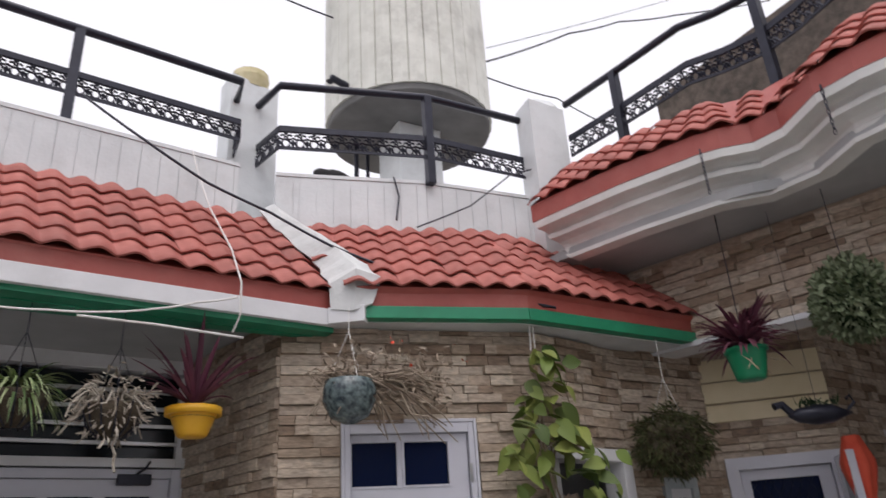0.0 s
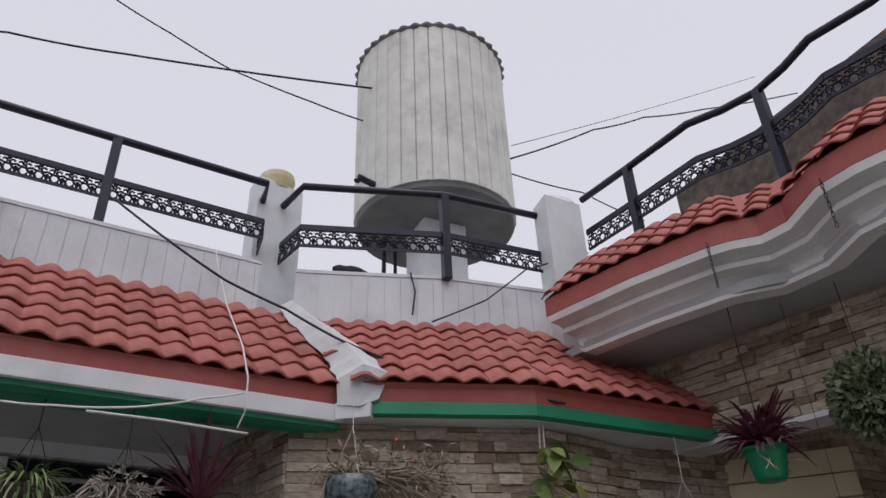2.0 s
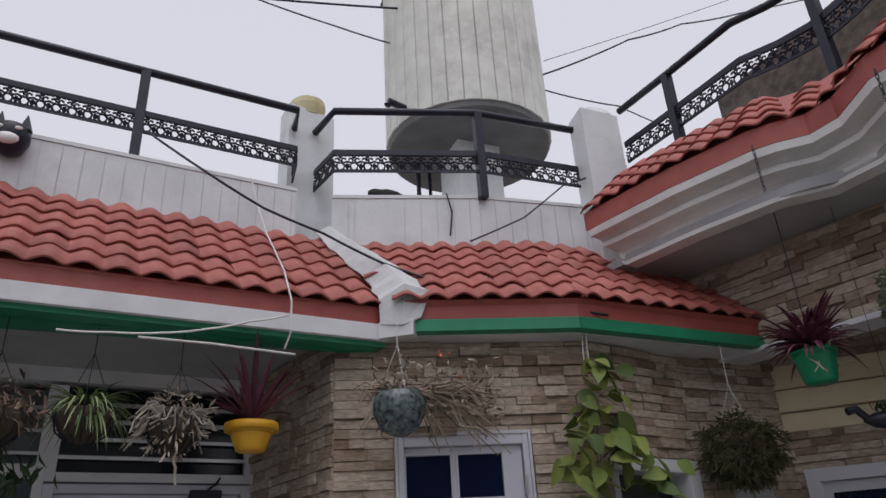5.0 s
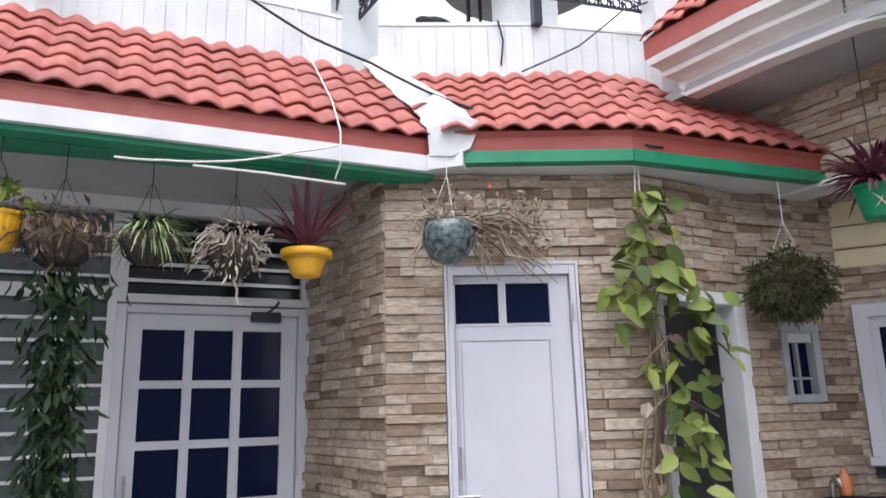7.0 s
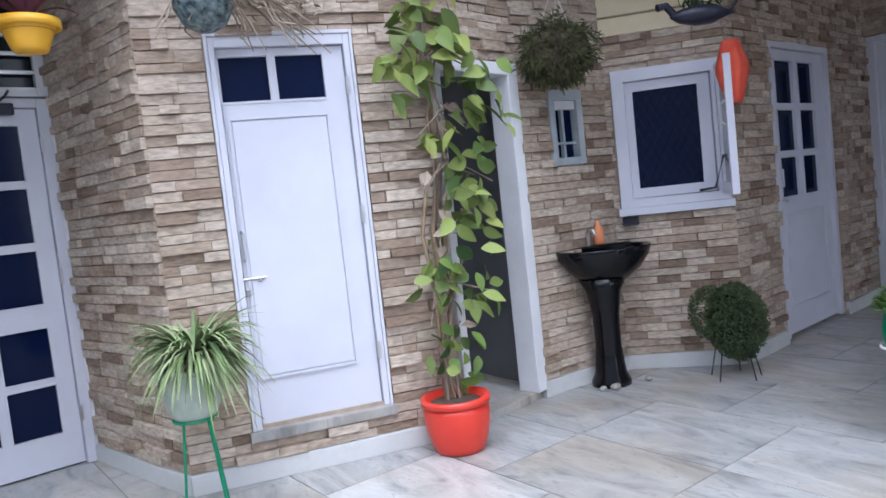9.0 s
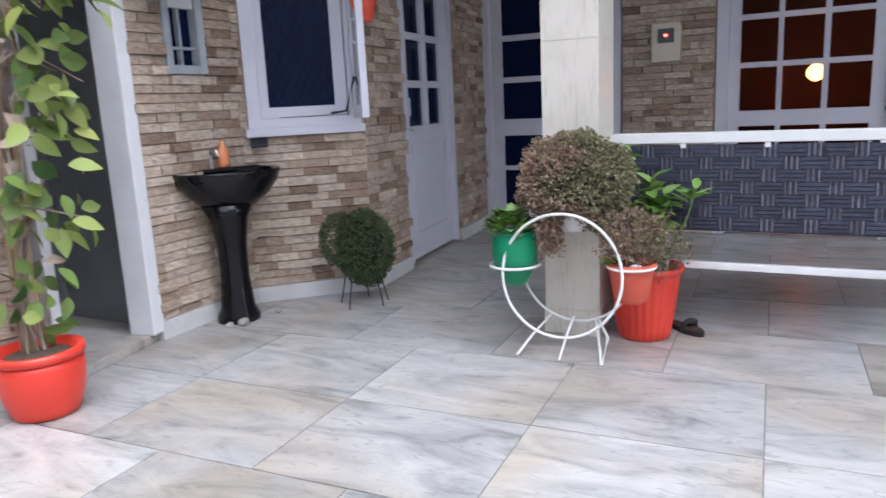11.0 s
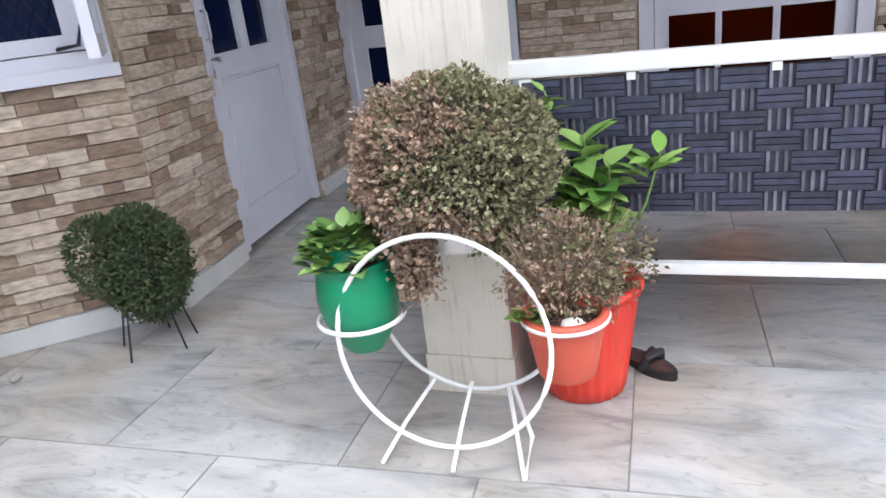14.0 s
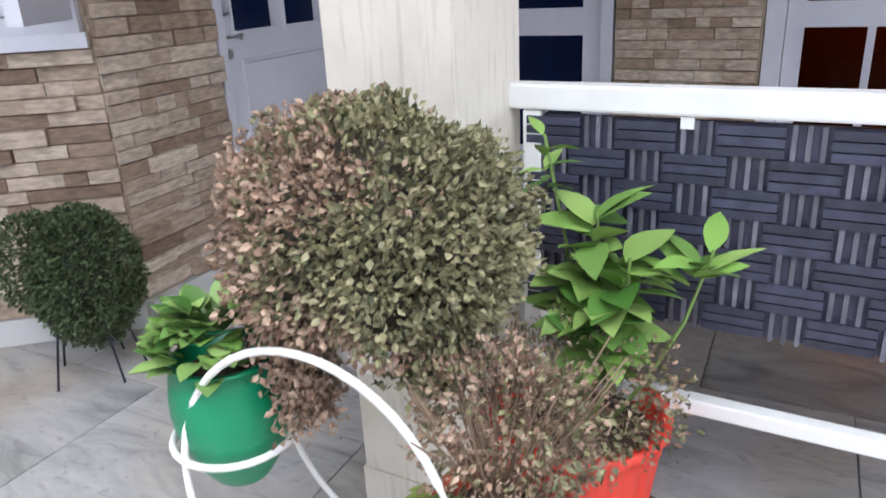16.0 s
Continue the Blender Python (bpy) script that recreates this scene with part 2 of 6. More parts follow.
# ---- building helpers ----
def part(name, bm, material, parent=None, label="", smooth=False):
    me = bpy.data.meshes.new(name)
    bm.to_mesh(me)
    bm.free()
    me.materials.append(material)
    if smooth:
        for p in me.polygons:
            p.use_smooth = True
    ob = new(name, me)
    if parent:
        ob.parent = parent
    if label:
        ob["label"] = label
    return ob


def thing(name, m, label, category, group=""):
    e = new(name)
    e.matrix_world = m
    e.empty_display_size = 0.1
    return tagged(e, label, category, group)


def box(bm, x0, x1, y0, y1, z0, z1, bevel=0.0):
    r = bmesh.ops.create_cube(bm, size=1, matrix=Matrix.Translation(((x0 + x1) / 2, (y0 + y1) / 2, (z0 + z1) / 2)) @ Matrix.Diagonal((x1 - x0, y1 - y0, z1 - z0, 1)))
    if bevel:
        es = list({e for v in r["verts"] for e in v.link_edges})
        bmesh.ops.bevel(bm, geom=es, offset=bevel, segments=2, affect="EDGES", profile=0.6)
    return bm


def boxes(*specs, bevel=0.0):
    bm = bmesh.new()
    for s in specs:
        box(bm, *s, bevel=bevel)
    return bm


def tube(bm, pts, r, seg=8, closed=False, r_end=None):
    pts = [Vector(p) for p in pts]
    n = len(pts)
    rings = []
    for i, p in enumerate(pts):
        a = pts[(i - 1) % n] if closed or i else pts[0]
        b = pts[(i + 1) % n] if closed or i < n - 1 else pts[-1]
        d = (b - a).normalized()
        ref = Vector((0, 0, 1)) if abs(d.z) < 0.9 else Vector((1, 0, 0))
        u = d.cross(ref).normalized()
        w = d.cross(u)
        rr = r if r_end is None else r + (r_end - r) * i / max(1, n - 1)
        rings.append([bm.verts.new(p + (u * math.cos(k * math.tau / seg) + w * math.sin(k * math.tau / seg)) * rr) for k in range(seg)])
    for i in range(n if closed else n - 1):
        A, B = rings[i], rings[(i + 1) % n]
        for k in range(seg):
            bm.faces.new((A[k], A[(k + 1) % seg], B[(k + 1) % seg], B[k]))
    if not closed:
        bm.faces.new(rings[0][::-1])
        bm.faces.new(rings[-1])
    return bm


def lathe(bm, profile, seg=28, m=Matrix.Identity(4), lobes=0, depth=0.0):
    rings = []
    for r, z in profile:
        ring = []
        for k in range(seg):
            a = k * math.tau / seg
            q = r * (1 + depth * math.cos(a * lobes)) if lobes else r
            ring.append(bm.verts.new(m @ Vector((q * math.cos(a), q * math.sin(a), z))))
        rings.append(ring)
    for A, B in zip(rings, rings[1:]):
        for k in range(seg):
            bm.faces.new((A[k], A[(k + 1) % seg], B[(k + 1) % seg], B[k]))
    bm.faces.new(rings[0][::-1])
    bm.faces.new(rings[-1])
    return bm


def tubes(specs, seg=8):
    bm = bmesh.new()
    for pts, r in specs:
        tube(bm, pts, r, seg)
    return bm


def prism(bm, pts, z0, z1):
    a = [bm.verts.new((x, y, z0)) for x, y in pts]
    b = [bm.verts.new((x, y, z1)) for x, y in pts]
    n = len(pts)
    for i in range(n):
        bm.faces.new((a[i], a[(i + 1) % n], b[(i + 1) % n], b[i]))
    bm.faces.new(a[::-1])
    bm.faces.new(b)
    bmesh.ops.recalc_face_normals(bm, faces=bm.faces[:])
    return bm


def leaf_mesh(name, spots, material, parent, label=""):
    """Many small folded leaves in one mesh; each spot is base, direction, normal, length, width."""
    vs, fs = [], []
    for base, d, nrm, ln, wd in spots:
        d = Vector(d).normalized()
        s = d.cross(Vector(nrm))
        if s.length < 1e-4:
            s = d.orthogonal()
        s.normalize()
        up = s.cross(d)
        b = Vector(base)
        i = len(vs)
        mid = b + d * ln * 0.45
        vs += [b, mid + s * wd / 2 + up * wd * 0.18, mid - s * wd / 2 + up * wd * 0.18, b + d * ln * 0.8 - up * ln * 0.04 + s * wd * 0.28, b + d * ln * 0.8 - up * ln * 0.04 - s * wd * 0.28, b + d * ln - up * ln * 0.12, mid - up * wd * 0.05]
        fs += [(i, i + 1, i + 6), (i, i + 6, i + 2), (i + 1, i + 3, i + 5, i + 6), (i + 6, i + 5, i + 4, i + 2)]
    me = bpy.data.meshes.new(name)
    me.from_pydata([tuple(v) for v in vs], [], fs)
    me.materials.append(material)
    ob = new(name, me)
    ob.parent = parent
    if label:
        ob["label"] = label
    return ob


def broad_leaves(name, spots, material, parent, label=""):
    """Larger leaves with a rounded outline, a folded midrib and a drooping tip; spots as in leaf_mesh."""
    vs, fs = [], []
    outline = ((0.0, 0.06), (0.12, 0.55), (0.30, 0.95), (0.48, 1.0), (0.66, 0.82), (0.84, 0.45), (1.0, 0.02))
    for base, d, nrm, ln, wd in spots:
        d = Vector(d).normalized()
        s = d.cross(Vector(nrm))
        if s.length < 1e-4:
            s = d.orthogonal()
        s.normalize()
        up = s.cross(d)
        i = len(vs)
        for t, w in outline:
            c = Vector(base) + d * ln * t - up * ln * 0.22 * t * t
            e = s * wd * w / 2
            vs += [c + e + up * wd * w * 0.13, c, c - e + up * wd * w * 0.13]
        for k in range(len(outline) - 1):
            q = i + 3 * k
            fs += [(q, q + 1, q + 4, q + 3), (q + 1, q + 2, q + 5, q + 4)]
    me = bpy.data.meshes.new(name)
    me.from_pydata([tuple(v) for v in vs], [], fs)
    me.materials.append(material)
    for f in me.polygons:
        f.use_smooth = True
    ob = new(name, me)
    ob.parent = parent
    if label:
        ob["label"] = label
    return ob


class Run:
    """A straight wall seen from the yard: s along it, d out of it, z up."""

    def __init__(self, p0, p1, yard=(1.5, 0.5)):
        self.p0, self.p1 = Vector((*p0, 0)), Vector((*p1, 0))
        self.u = (self.p1 - self.p0).normalized()
        self.len = (self.p1 - self.p0).length
        self.n = Vector((self.u.y, -self.u.x, 0))
        if self.n.dot(Vector((*yard, 0)) - self.p0) < 0:
            self.n = -self.n
        self.m = Matrix(((self.u.x, -self.n.x, 0, self.p0.x), (self.u.y, -self.n.y, 0, self.p0.y), (0, 0, 1, 0), (0, 0, 0, 1)))

    def at(self, s, d=0.0, z=0.0):
        return self.m @ Matrix.Translation((s, -d, z))


def wall(name, run, z0, z1, openings=(), thick=0.2, material=None, s0=0.0, s1=None):
    s1 = run.len if s1 is None else s1
    bm = bmesh.new()
    ss = sorted({s0, s1, *[v for o in openings for v in o[:2]]})
    zs = sorted({z0, z1, *[v for o in openings for v in o[2:4]]})
    for a, b in zip(ss, ss[1:]):
        for c, e in zip(zs, zs[1:]):
            if any(o[0] <= a and b <= o[1] and o[2] <= c and e <= o[3] for o in openings):
                continue
            box(bm, a, b, 0.0, thick, c, e)
    bmesh.ops.remove_doubles(bm, verts=bm.verts[:], dist=0.0005)
    ob = part(name, bm, material or STONE_BED)
    ob.matrix_world = run.m
    return tagged(ob, kind="structure")


def chamfer_block():
    bm = boxes((-0.5, 0.5, 0.0, 1.0, -0.5, 0.5))
    for v in bm.verts:
        if v.co.y < 0.5:
            v.co.x *= 0.988
            v.co.z *= 0.90
    me = bpy.data.meshes.new("stone")
    bm.to_mesh(me)
    bm.free()
    me.materials.append(STONE)
    return me


def clad(parent, length, z0, z1, openings=(), seed=1):
    """Ledger stones in courses over the front of a wall, as parts."""
    rng = random.Random(seed)
    me = STONES
    z = z0
    while z < z1 - 0.02:
        h = min(rng.choice((0.045, 0.05, 0.05, 0.06)), z1 - z)
        cuts = sorted((o[0], o[1]) for o in openings if o[2] < z + h * 0.5 < o[3])
        free, a = [], 0.0
        for c, e in cuts:
            if c > a:
                free.append((a, c))
            a = max(a, e)
        if a < length:
            free.append((a, length))
        for a, b in free:
            s = a
            while s < b - 0.004:
                w = rng.choice((0.08, 0.12, 0.15, 0.19, 0.24)) * rng.uniform(0.85, 1.15)
                if b - s - w < 0.07:
                    w = b - s
                ob = new("stone", me)
                ob.parent = parent
                proud = rng.choice((0.006, 0.010, 0.014, 0.018, 0.026, 0.038))
                ob.location, ob.scale = (s + w / 2, -proud, z + h / 2), (w - 0.001, proud + 0.01, h - 0.001)
                s += w
        z += h


STONES = chamfer_block()

# ---- structure: ground floor ----
RM = Run((1.24, 3.355), (2.58, 2.99))          # wall with the store door
RP = Run((1.24, 3.355), (1.0, 4.37), (0, 3))   # return beside it
RL = Run((-2.6, 4.00), (1.0, 4.37))           # louvred front
RA = Run((3.30, 3.14), (4.08, 3.15))           # wall with the small window
RB = Run((4.08, 3.15), (4.59, 2.60))           # angled wall with the open window
RC = Run((4.59, 2.60), (7.03, 2.88))           # veranda side wall
RK = Run((7.03, 2.89), (7.03, -2.6))           # veranda back wall

floor = part("floor", boxes((-4.2, 7.3, -4.5, 6.2, -0.12, -0.004)), GROUT)
tagged(floor, "grey veined marble slab floor with dark joints", "floor", kind="structure")

MO = [(0.32, 1.0, 0.27, 2.15)]
wall_m = wall("wall_store", RM, 0.10, 2.70, MO, 0.2)
wall_p = wall("wall_return", RP, 0.10, 2.70, (), 0.18)
AO = [(0.27, 0.52, 1.42, 1.85)]
wall_a = wall("wall_small_window", RA, 0.10, 2.70, AO, 0.15)
BO = [(0.10, 0.68, 1.10, 1.93)]
wall_b = wall("wall_casement", RB, 0.10, 3.0, BO, 0.15)
CO = [(0.61, 1.66, 0.0, 2.12)]
wall_c = wall("wall_veranda_side", RC, 0.0, 3.0, CO, 0.2)
KO = [(0.02, 1.32, 0.0, 2.25), (2.07, 3.36, 0.0, 2.25), (3.76, 4.66, 0.0, 2.25)]
wall_k = wall("wall_veranda_back", RK, 0.0, 3.0, KO, 0.2)
RLEN = RL.len
wall_l = wall("wall_louvre_front", RL, 0.0, 3.1, [(0.30, 2.56, 0.33, 2.62), (2.56, RLEN - 0.02, 0.0, 2.62)], 0.2, WHITE)
for w, txt in ((wall_m, "wall clad in rough beige split stone"), (wall_p, "shaded return wall clad in split stone"), (wall_a, "narrow wall clad in split stone"),
               (wall_b, "angled wall clad in split stone"), (wall_c, "shaded veranda wall clad in brown split stone"), (wall_k, "veranda back wall clad in brown split stone"),
               (wall_l, "white painted front with louvres")):
    tagged(w, txt, "wall")

# skirting of white marble under the cladding
for name, run, a, b, h, out in (("baseboard_store", RM, 0.0, RM.len, 0.10, 0.03), ("baseboard_return", RP, 0.0, RP.len, 0.10, 0.03), ("baseboard_small_window", RA, 0.0, RA.len, 0.10, 0.03),
                                ("baseboard_casement", RB, 0.0, RB.len, 0.10, 0.03)):
    ob = part(name, boxes((a, b, -out, 0.15, 0.0, h), bevel=0.004), SKIRTING)
    ob.matrix_world = run.m
    tagged(ob, "white marble skirting strip", "baseboard", kind="structure")
for name, run, a, b in (("baseboard_side", RC, 0.0, 0.58), ("baseboard_side_end", RC, 1.69, RC.len)):
    ob = part(name, boxes((a, b, -0.036, -0.001, 0.0, 0.10), bevel=0.004), SKIRTING)
    ob.matrix_world = run.m
    tagged(ob, "white marble skirting strip", "baseboard", kind="structure")

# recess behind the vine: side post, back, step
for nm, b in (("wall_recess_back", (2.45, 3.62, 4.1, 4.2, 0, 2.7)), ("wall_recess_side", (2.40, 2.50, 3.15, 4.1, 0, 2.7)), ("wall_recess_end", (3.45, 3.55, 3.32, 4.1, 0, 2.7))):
    tagged(part(nm, boxes(b), DARKINSIDE), "grey plastered recess wall with the recess shade in its colour", "wall", kind="structure")
lintel = part("wall_recess_lintel", boxes((0, 0.76, 0.0, 0.14, 1.97, 2.70)), STONE_BED)
RR = Run((2.58, 2.99), (3.30, 3.14))
lintel.matrix_world = RR.m
tagged(lintel, "stone clad lintel over the recess", "wall", kind="structure")
step = part("recess_step", boxes((0, 0.74, 0.0, 0.9, 0, 0.05), bevel=0.006), MARBLE)
step.matrix_world = RR.m
tagged(step, "low marble threshold of the recess", "step", kind="structure")
jamb = thing("door_frame", RR.m, "weathered white timber frame of an open recess", "door frame")
part("post", boxes((0.655, 0.745, -0.03, 0.12, 0.05, 1.95), bevel=0.006), WHITE, jamb)
part("head", boxes((0.03, 0.745, -0.03, 0.12, 1.95, 2.02), bevel=0.006), WHITE, jamb)
part("post", boxes((0.03, 0.09, -0.02, 0.12, 0.05, 1.95), bevel=0.006), WHITE, jamb)

# ceilings, and unseen closing walls added to block light
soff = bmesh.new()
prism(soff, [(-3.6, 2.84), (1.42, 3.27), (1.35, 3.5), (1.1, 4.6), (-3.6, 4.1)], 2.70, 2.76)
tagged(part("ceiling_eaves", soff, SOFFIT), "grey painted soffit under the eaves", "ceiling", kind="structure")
soff = bmesh.new()
prism(soff, [(1.40, 3.22), (1.58, 3.13), (2.44, 2.87), (3.80, 2.92), (3.80, 3.2), (3.30, 3.2), (2.58, 3.05), (1.27, 3.40)], 2.645, 2.69)
tagged(part("ceiling_bay_eaves", soff, PARAPET), "pale painted soffit under the bay eaves", "ceiling", kind="structure")

CPATH = [(2.87, 3.22), (2.90, 3.08), (3.04, 2.57), (3.21, 2.12), (3.28, 2.01), (3.40, 1.89), (3.42, 1.73), (3.30, 1.45), (3.31, 1.24), (3.38, 0.98), (3.42, 0.52), (3.42, -2.98)]
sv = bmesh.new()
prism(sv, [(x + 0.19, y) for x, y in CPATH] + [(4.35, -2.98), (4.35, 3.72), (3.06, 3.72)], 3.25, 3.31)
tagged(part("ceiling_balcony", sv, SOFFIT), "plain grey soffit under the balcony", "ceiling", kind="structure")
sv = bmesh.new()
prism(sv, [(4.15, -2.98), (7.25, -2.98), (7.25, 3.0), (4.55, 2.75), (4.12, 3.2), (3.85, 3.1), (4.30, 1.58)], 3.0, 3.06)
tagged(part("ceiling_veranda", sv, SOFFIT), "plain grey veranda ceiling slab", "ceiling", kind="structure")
RBEAM = Run((3.66, 3.26), (4.13, 1.58))        # stone-clad beam over the veranda opening
RBEAM2 = Run((4.13, 1.575), (4.13, -2.98))
wall_beam = wall("wall_beam", RBEAM, 2.66, 3.25, (), 0.18)
wall_beam2 = wall("wall_beam_long", RBEAM2, 2.66, 3.25, (), 0.18)
for w, run in ((wall_beam, RBEAM), (wall_beam2, RBEAM2)):
    tagged(w, "stone clad beam over the veranda opening", "wall")
    ob = part("trim_beam_foot", boxes((0.0, run.len, -0.045, 0.18, 2.625, 2.659), bevel=0.004), WHITE)
    ob.matrix_world = run.m
    tagged(ob, "pale plaster edge along the foot of the beam", "trim", kind="structure")
# Unseen walls, added and sized to hold sky light off eaves and veranda.
for name, b in (("wall_shade_yard_back", (-4.2, 3.3, -4.5, -4.3, -0.1, 5.2)), ("wall_shade_yard_side", (-4.2, -4.0, -4.3, 6.2, -0.1, 4.2)), ("wall_shade_veranda_end", (6.4, 7.3, -2.98, -2.78, -0.1, 3.0)),
                ("wall_house_back", (-4.0, 9.9, 6.0, 6.2, -0.1, 3.1))):
    tagged(part(name, boxes(b), PARAPET), "added plain wall out of view that blocks light", "wall", kind="structure")
tagged(part("ground", boxes((-300, 300, -300, 300, -0.5, -0.13)), pbr("dusty_ground", (0.2, 0.18, 0.15), (0.28, 0.25, 0.21), 0.4, 0.95)), "dusty open ground", "ground", kind="structure")

# Unseen wall added behind the closed side door, in the shade-toned plaster.
tagged(part("wall_inner_side", boxes((4.75, 7.3, 3.3, 3.4, -0.1, 3.1)), DARKINSIDE), "added wall behind the side door with indoor shade in its colour", "wall", kind="structure")

# lit room behind the glazed veranda door
room = pbr("russet_plaster", (0.13, 0.055, 0.034), (0.18, 0.075, 0.045), 2, 0.8)
tagged(part("wall_room", boxes((9.8, 9.9, -2.6, 3.0, 0, 3), (7.24, 9.8, -2.7, -2.6, 0, 3), (7.24, 9.8, 2.9, 3.0, 0, 3), (7.24, 9.9, -2.7, 3.0, -0.1, 0.0), (7.24, 9.9, -2.7, 3.0, 3.0, 3.1)), room), "russet room walls behind the glass", "wall", kind="structure")

# marble column
column = part("column", boxes((4.11, 4.39, 0.96, 1.25, 0.0, 0.13), (4.115, 4.385, 0.965, 1.245, 0.131, 1.44), (4.115, 4.385, 0.965, 1.245, 1.441, 2.62), bevel=0.0022), CREAM)
tagged(column, "square column clad in cream veined tiles", "column", kind="structure")


tagged(part("wall_above_roof", boxes((3.1, 7.2, 3.72, 3.82, 2.7, 3.66)), STONE_BED), "shaded wall above the corner roof", "wall", kind="structure")

# ---- tiled roofs ----
def tile_block():
    """One barrel-and-pan tile: 1 wide, 1 long up the slope."""
    bm = bmesh.new()
    prof = []
    for i in range(13):
        a = i / 12
        prof.append((a - 0.5, 0.24 * (0.5 - 0.5 * math.cos(a * math.tau)) ** 0.8))
    lo = [bm.verts.new((x, -0.10, z + 0.11)) for x, z in prof]
    hi = [bm.verts.new((x, 1.0, z - 0.02)) for x, z in prof]
    un = [bm.verts.new((x, -0.09, z + 0.025)) for x, z in prof]
    for i in range(12):
        bm.faces.new((lo[i], lo[i + 1], hi[i + 1], hi[i]))
        bm.faces.new((un[i + 1], un[i], lo[i], lo[i + 1])[::-1])
    me = bpy.data.meshes.new("tile")
    bm.to_mesh(me)
    bm.free()
    me.materials.append(TILE)
    for p in me.polygons:
        p.use_smooth = len(p.vertices) == 4 and abs(p.normal.y) < 0.8
    return me


TILES = tile_block()


def inside(p, poly):
    c = False
    for (x1, y1), (x2, y2) in zip(poly, poly[1:] + poly[:1]):
        if (y1 > p[1]) != (y2 > p[1]) and p[0] < (x2 - x1) * (p[1] - y1) / (y2 - y1) + x1:
            c = not c
    return c


def tiled_roof(name, corners, label, w=0.165, rows=5, seed=1):
    """corners: eave start, eave end, top end, top start. A slab with tiles as parts."""
    a, b, c, d = (Vector(v) for v in corners)
    u = (b - a).normalized()
    v = (d - a) - u * (d - a).dot(u)
    v2 = (c - a) - u * (c - a).dot(u)
    v = v if v.length > v2.length else v2
    rise = v.length
    v.normalize()
    n = u.cross(v)
    if n.z < 0:
        n = -n
    bm = bmesh.new()
    top = [bm.verts.new(p) for p in (a, b, c, d)]
    bot = [bm.verts.new(p - n * 0.05) for p in (a, b, c, d)]
    for i in range(4):
        bm.faces.new((bot[i], bot[(i + 1) % 4], top[(i + 1) % 4], top[i]))
    bm.faces.new(top)
    bm.faces.new(bot[::-1])
    bmesh.ops.recalc_face_normals(bm, faces=bm.faces[:])
    roof = tagged(part(name, bm, REDPAINT), label, "roof", kind="structure")
    poly = [((p - a).dot(u), (p - a).dot(v)) for p in (a, b, c, d)]
    lo, hi = min(p[0] for p in poly), max(p[0] for p in poly)
    ln = rise / rows
    rng = random.Random(seed)
    basis = Matrix((u, v, n)).transposed().to_4x4()
    for j in range(rows):
        k = lo
        while k < hi:
            if inside((k + w / 2, (j + 0.35) * ln), poly):
                ob = new("tile", TILES)
                ob.parent = roof
                ob.matrix_basis = Matrix.Translation(a + u * (k + w / 2) + v * (j * ln) + n * (0.004 + rng.uniform(0, 0.004))) @ basis @ pose(0, 0, 0, rng.uniform(-1, 1), 0, rng.uniform(-1.2, 1.2)) @ Matrix.Diagonal((w * 1.03, ln * 1.03, 0.125, 1))
            k += w
    return roof


tiled_roof("roof_front", [(-3.6, 2.66, 2.815), (1.60, 3.21, 2.815), (1.42, 4.03, 3.58), (-3.7, 3.48, 3.58)], "terracotta tiled lean-to roof over the louvred front", 0.155, 6, seed=3)
tiled_roof("roof_bay", [(1.54, 3.06, 2.818), (2.44, 2.79, 2.818), (2.80, 3.62, 3.57), (1.44, 4.0, 3.57)], "terracotta tiled bay roof", 0.15, 6, seed=4)
tiled_roof("roof_corner", [(2.44, 2.79, 2.818), (3.80, 2.83, 2.818), (3.80, 3.66, 3.57), (2.80, 3.64, 3.57)], "terracotta tiled roof running under the balcony", 0.15, 6, seed=5)
VALLEY = pbr("valley_cement", (0.50, 0.51, 0.51), (0.60, 0.61, 0.61), 8, 0.8, 0.3, 30, stain=(0.45, 0.45, 0.44))
vb = bmesh.new()
vrng = random.Random(8)
foot, ridge = Vector((1.56, 3.10, 2.85)), Vector((1.375, 3.98, 3.60))
rows_v = []


def lay(x, y):
    """A point just above the tiles of the front roof."""
    return Vector((x, y, 2.815 + (y - 3.20 - (x - 1.5) * 0.106) * 0.933 + 0.04))


for k in range(19):
    t = k / 18
    c = foot.lerp(ridge, t) + Vector((0.035 * math.sin(t * 5.2), -0.01, 0.048))
    w = 0.10 - 0.055 * t
    a, b = w * vrng.uniform(0.75, 1.25), w * vrng.uniform(0.75, 1.25)
    rows_v.append([vb.verts.new(lay(c.x - a - 0.03, c.y + 0.02 + 0.07 * (1 - t))), vb.verts.new(c + Vector((vrng.uniform(-0.01, 0.01), 0, vrng.uniform(0.004, 0.016)))), vb.verts.new(c + Vector((b, -0.03, -0.03)))])
for A, B in zip(rows_v, rows_v[1:]):
    for i in range(2):
        vb.faces.new((A[i], A[i + 1], B[i + 1], B[i]))
toe = [vb.verts.new(p) for p in ((1.44, 3.15, 2.70), (1.53, 3.075, 2.68), (1.62, 3.045, 2.72))]
for i in range(2):
    vb.faces.new((toe[i], toe[i + 1], rows_v[0][i + 1], rows_v[0][i]))
bmesh.ops.recalc_face_normals(vb, faces=vb.faces[:])
bmesh.ops.solidify(vb, geom=vb.faces[:], thickness=0.02)
bmesh.ops.recalc_face_normals(vb, faces=vb.faces[:])
tagged(part("valley_flashing", vb, VALLEY), "rough grey cement valley between two tiled roofs", "flashing", kind="structure")


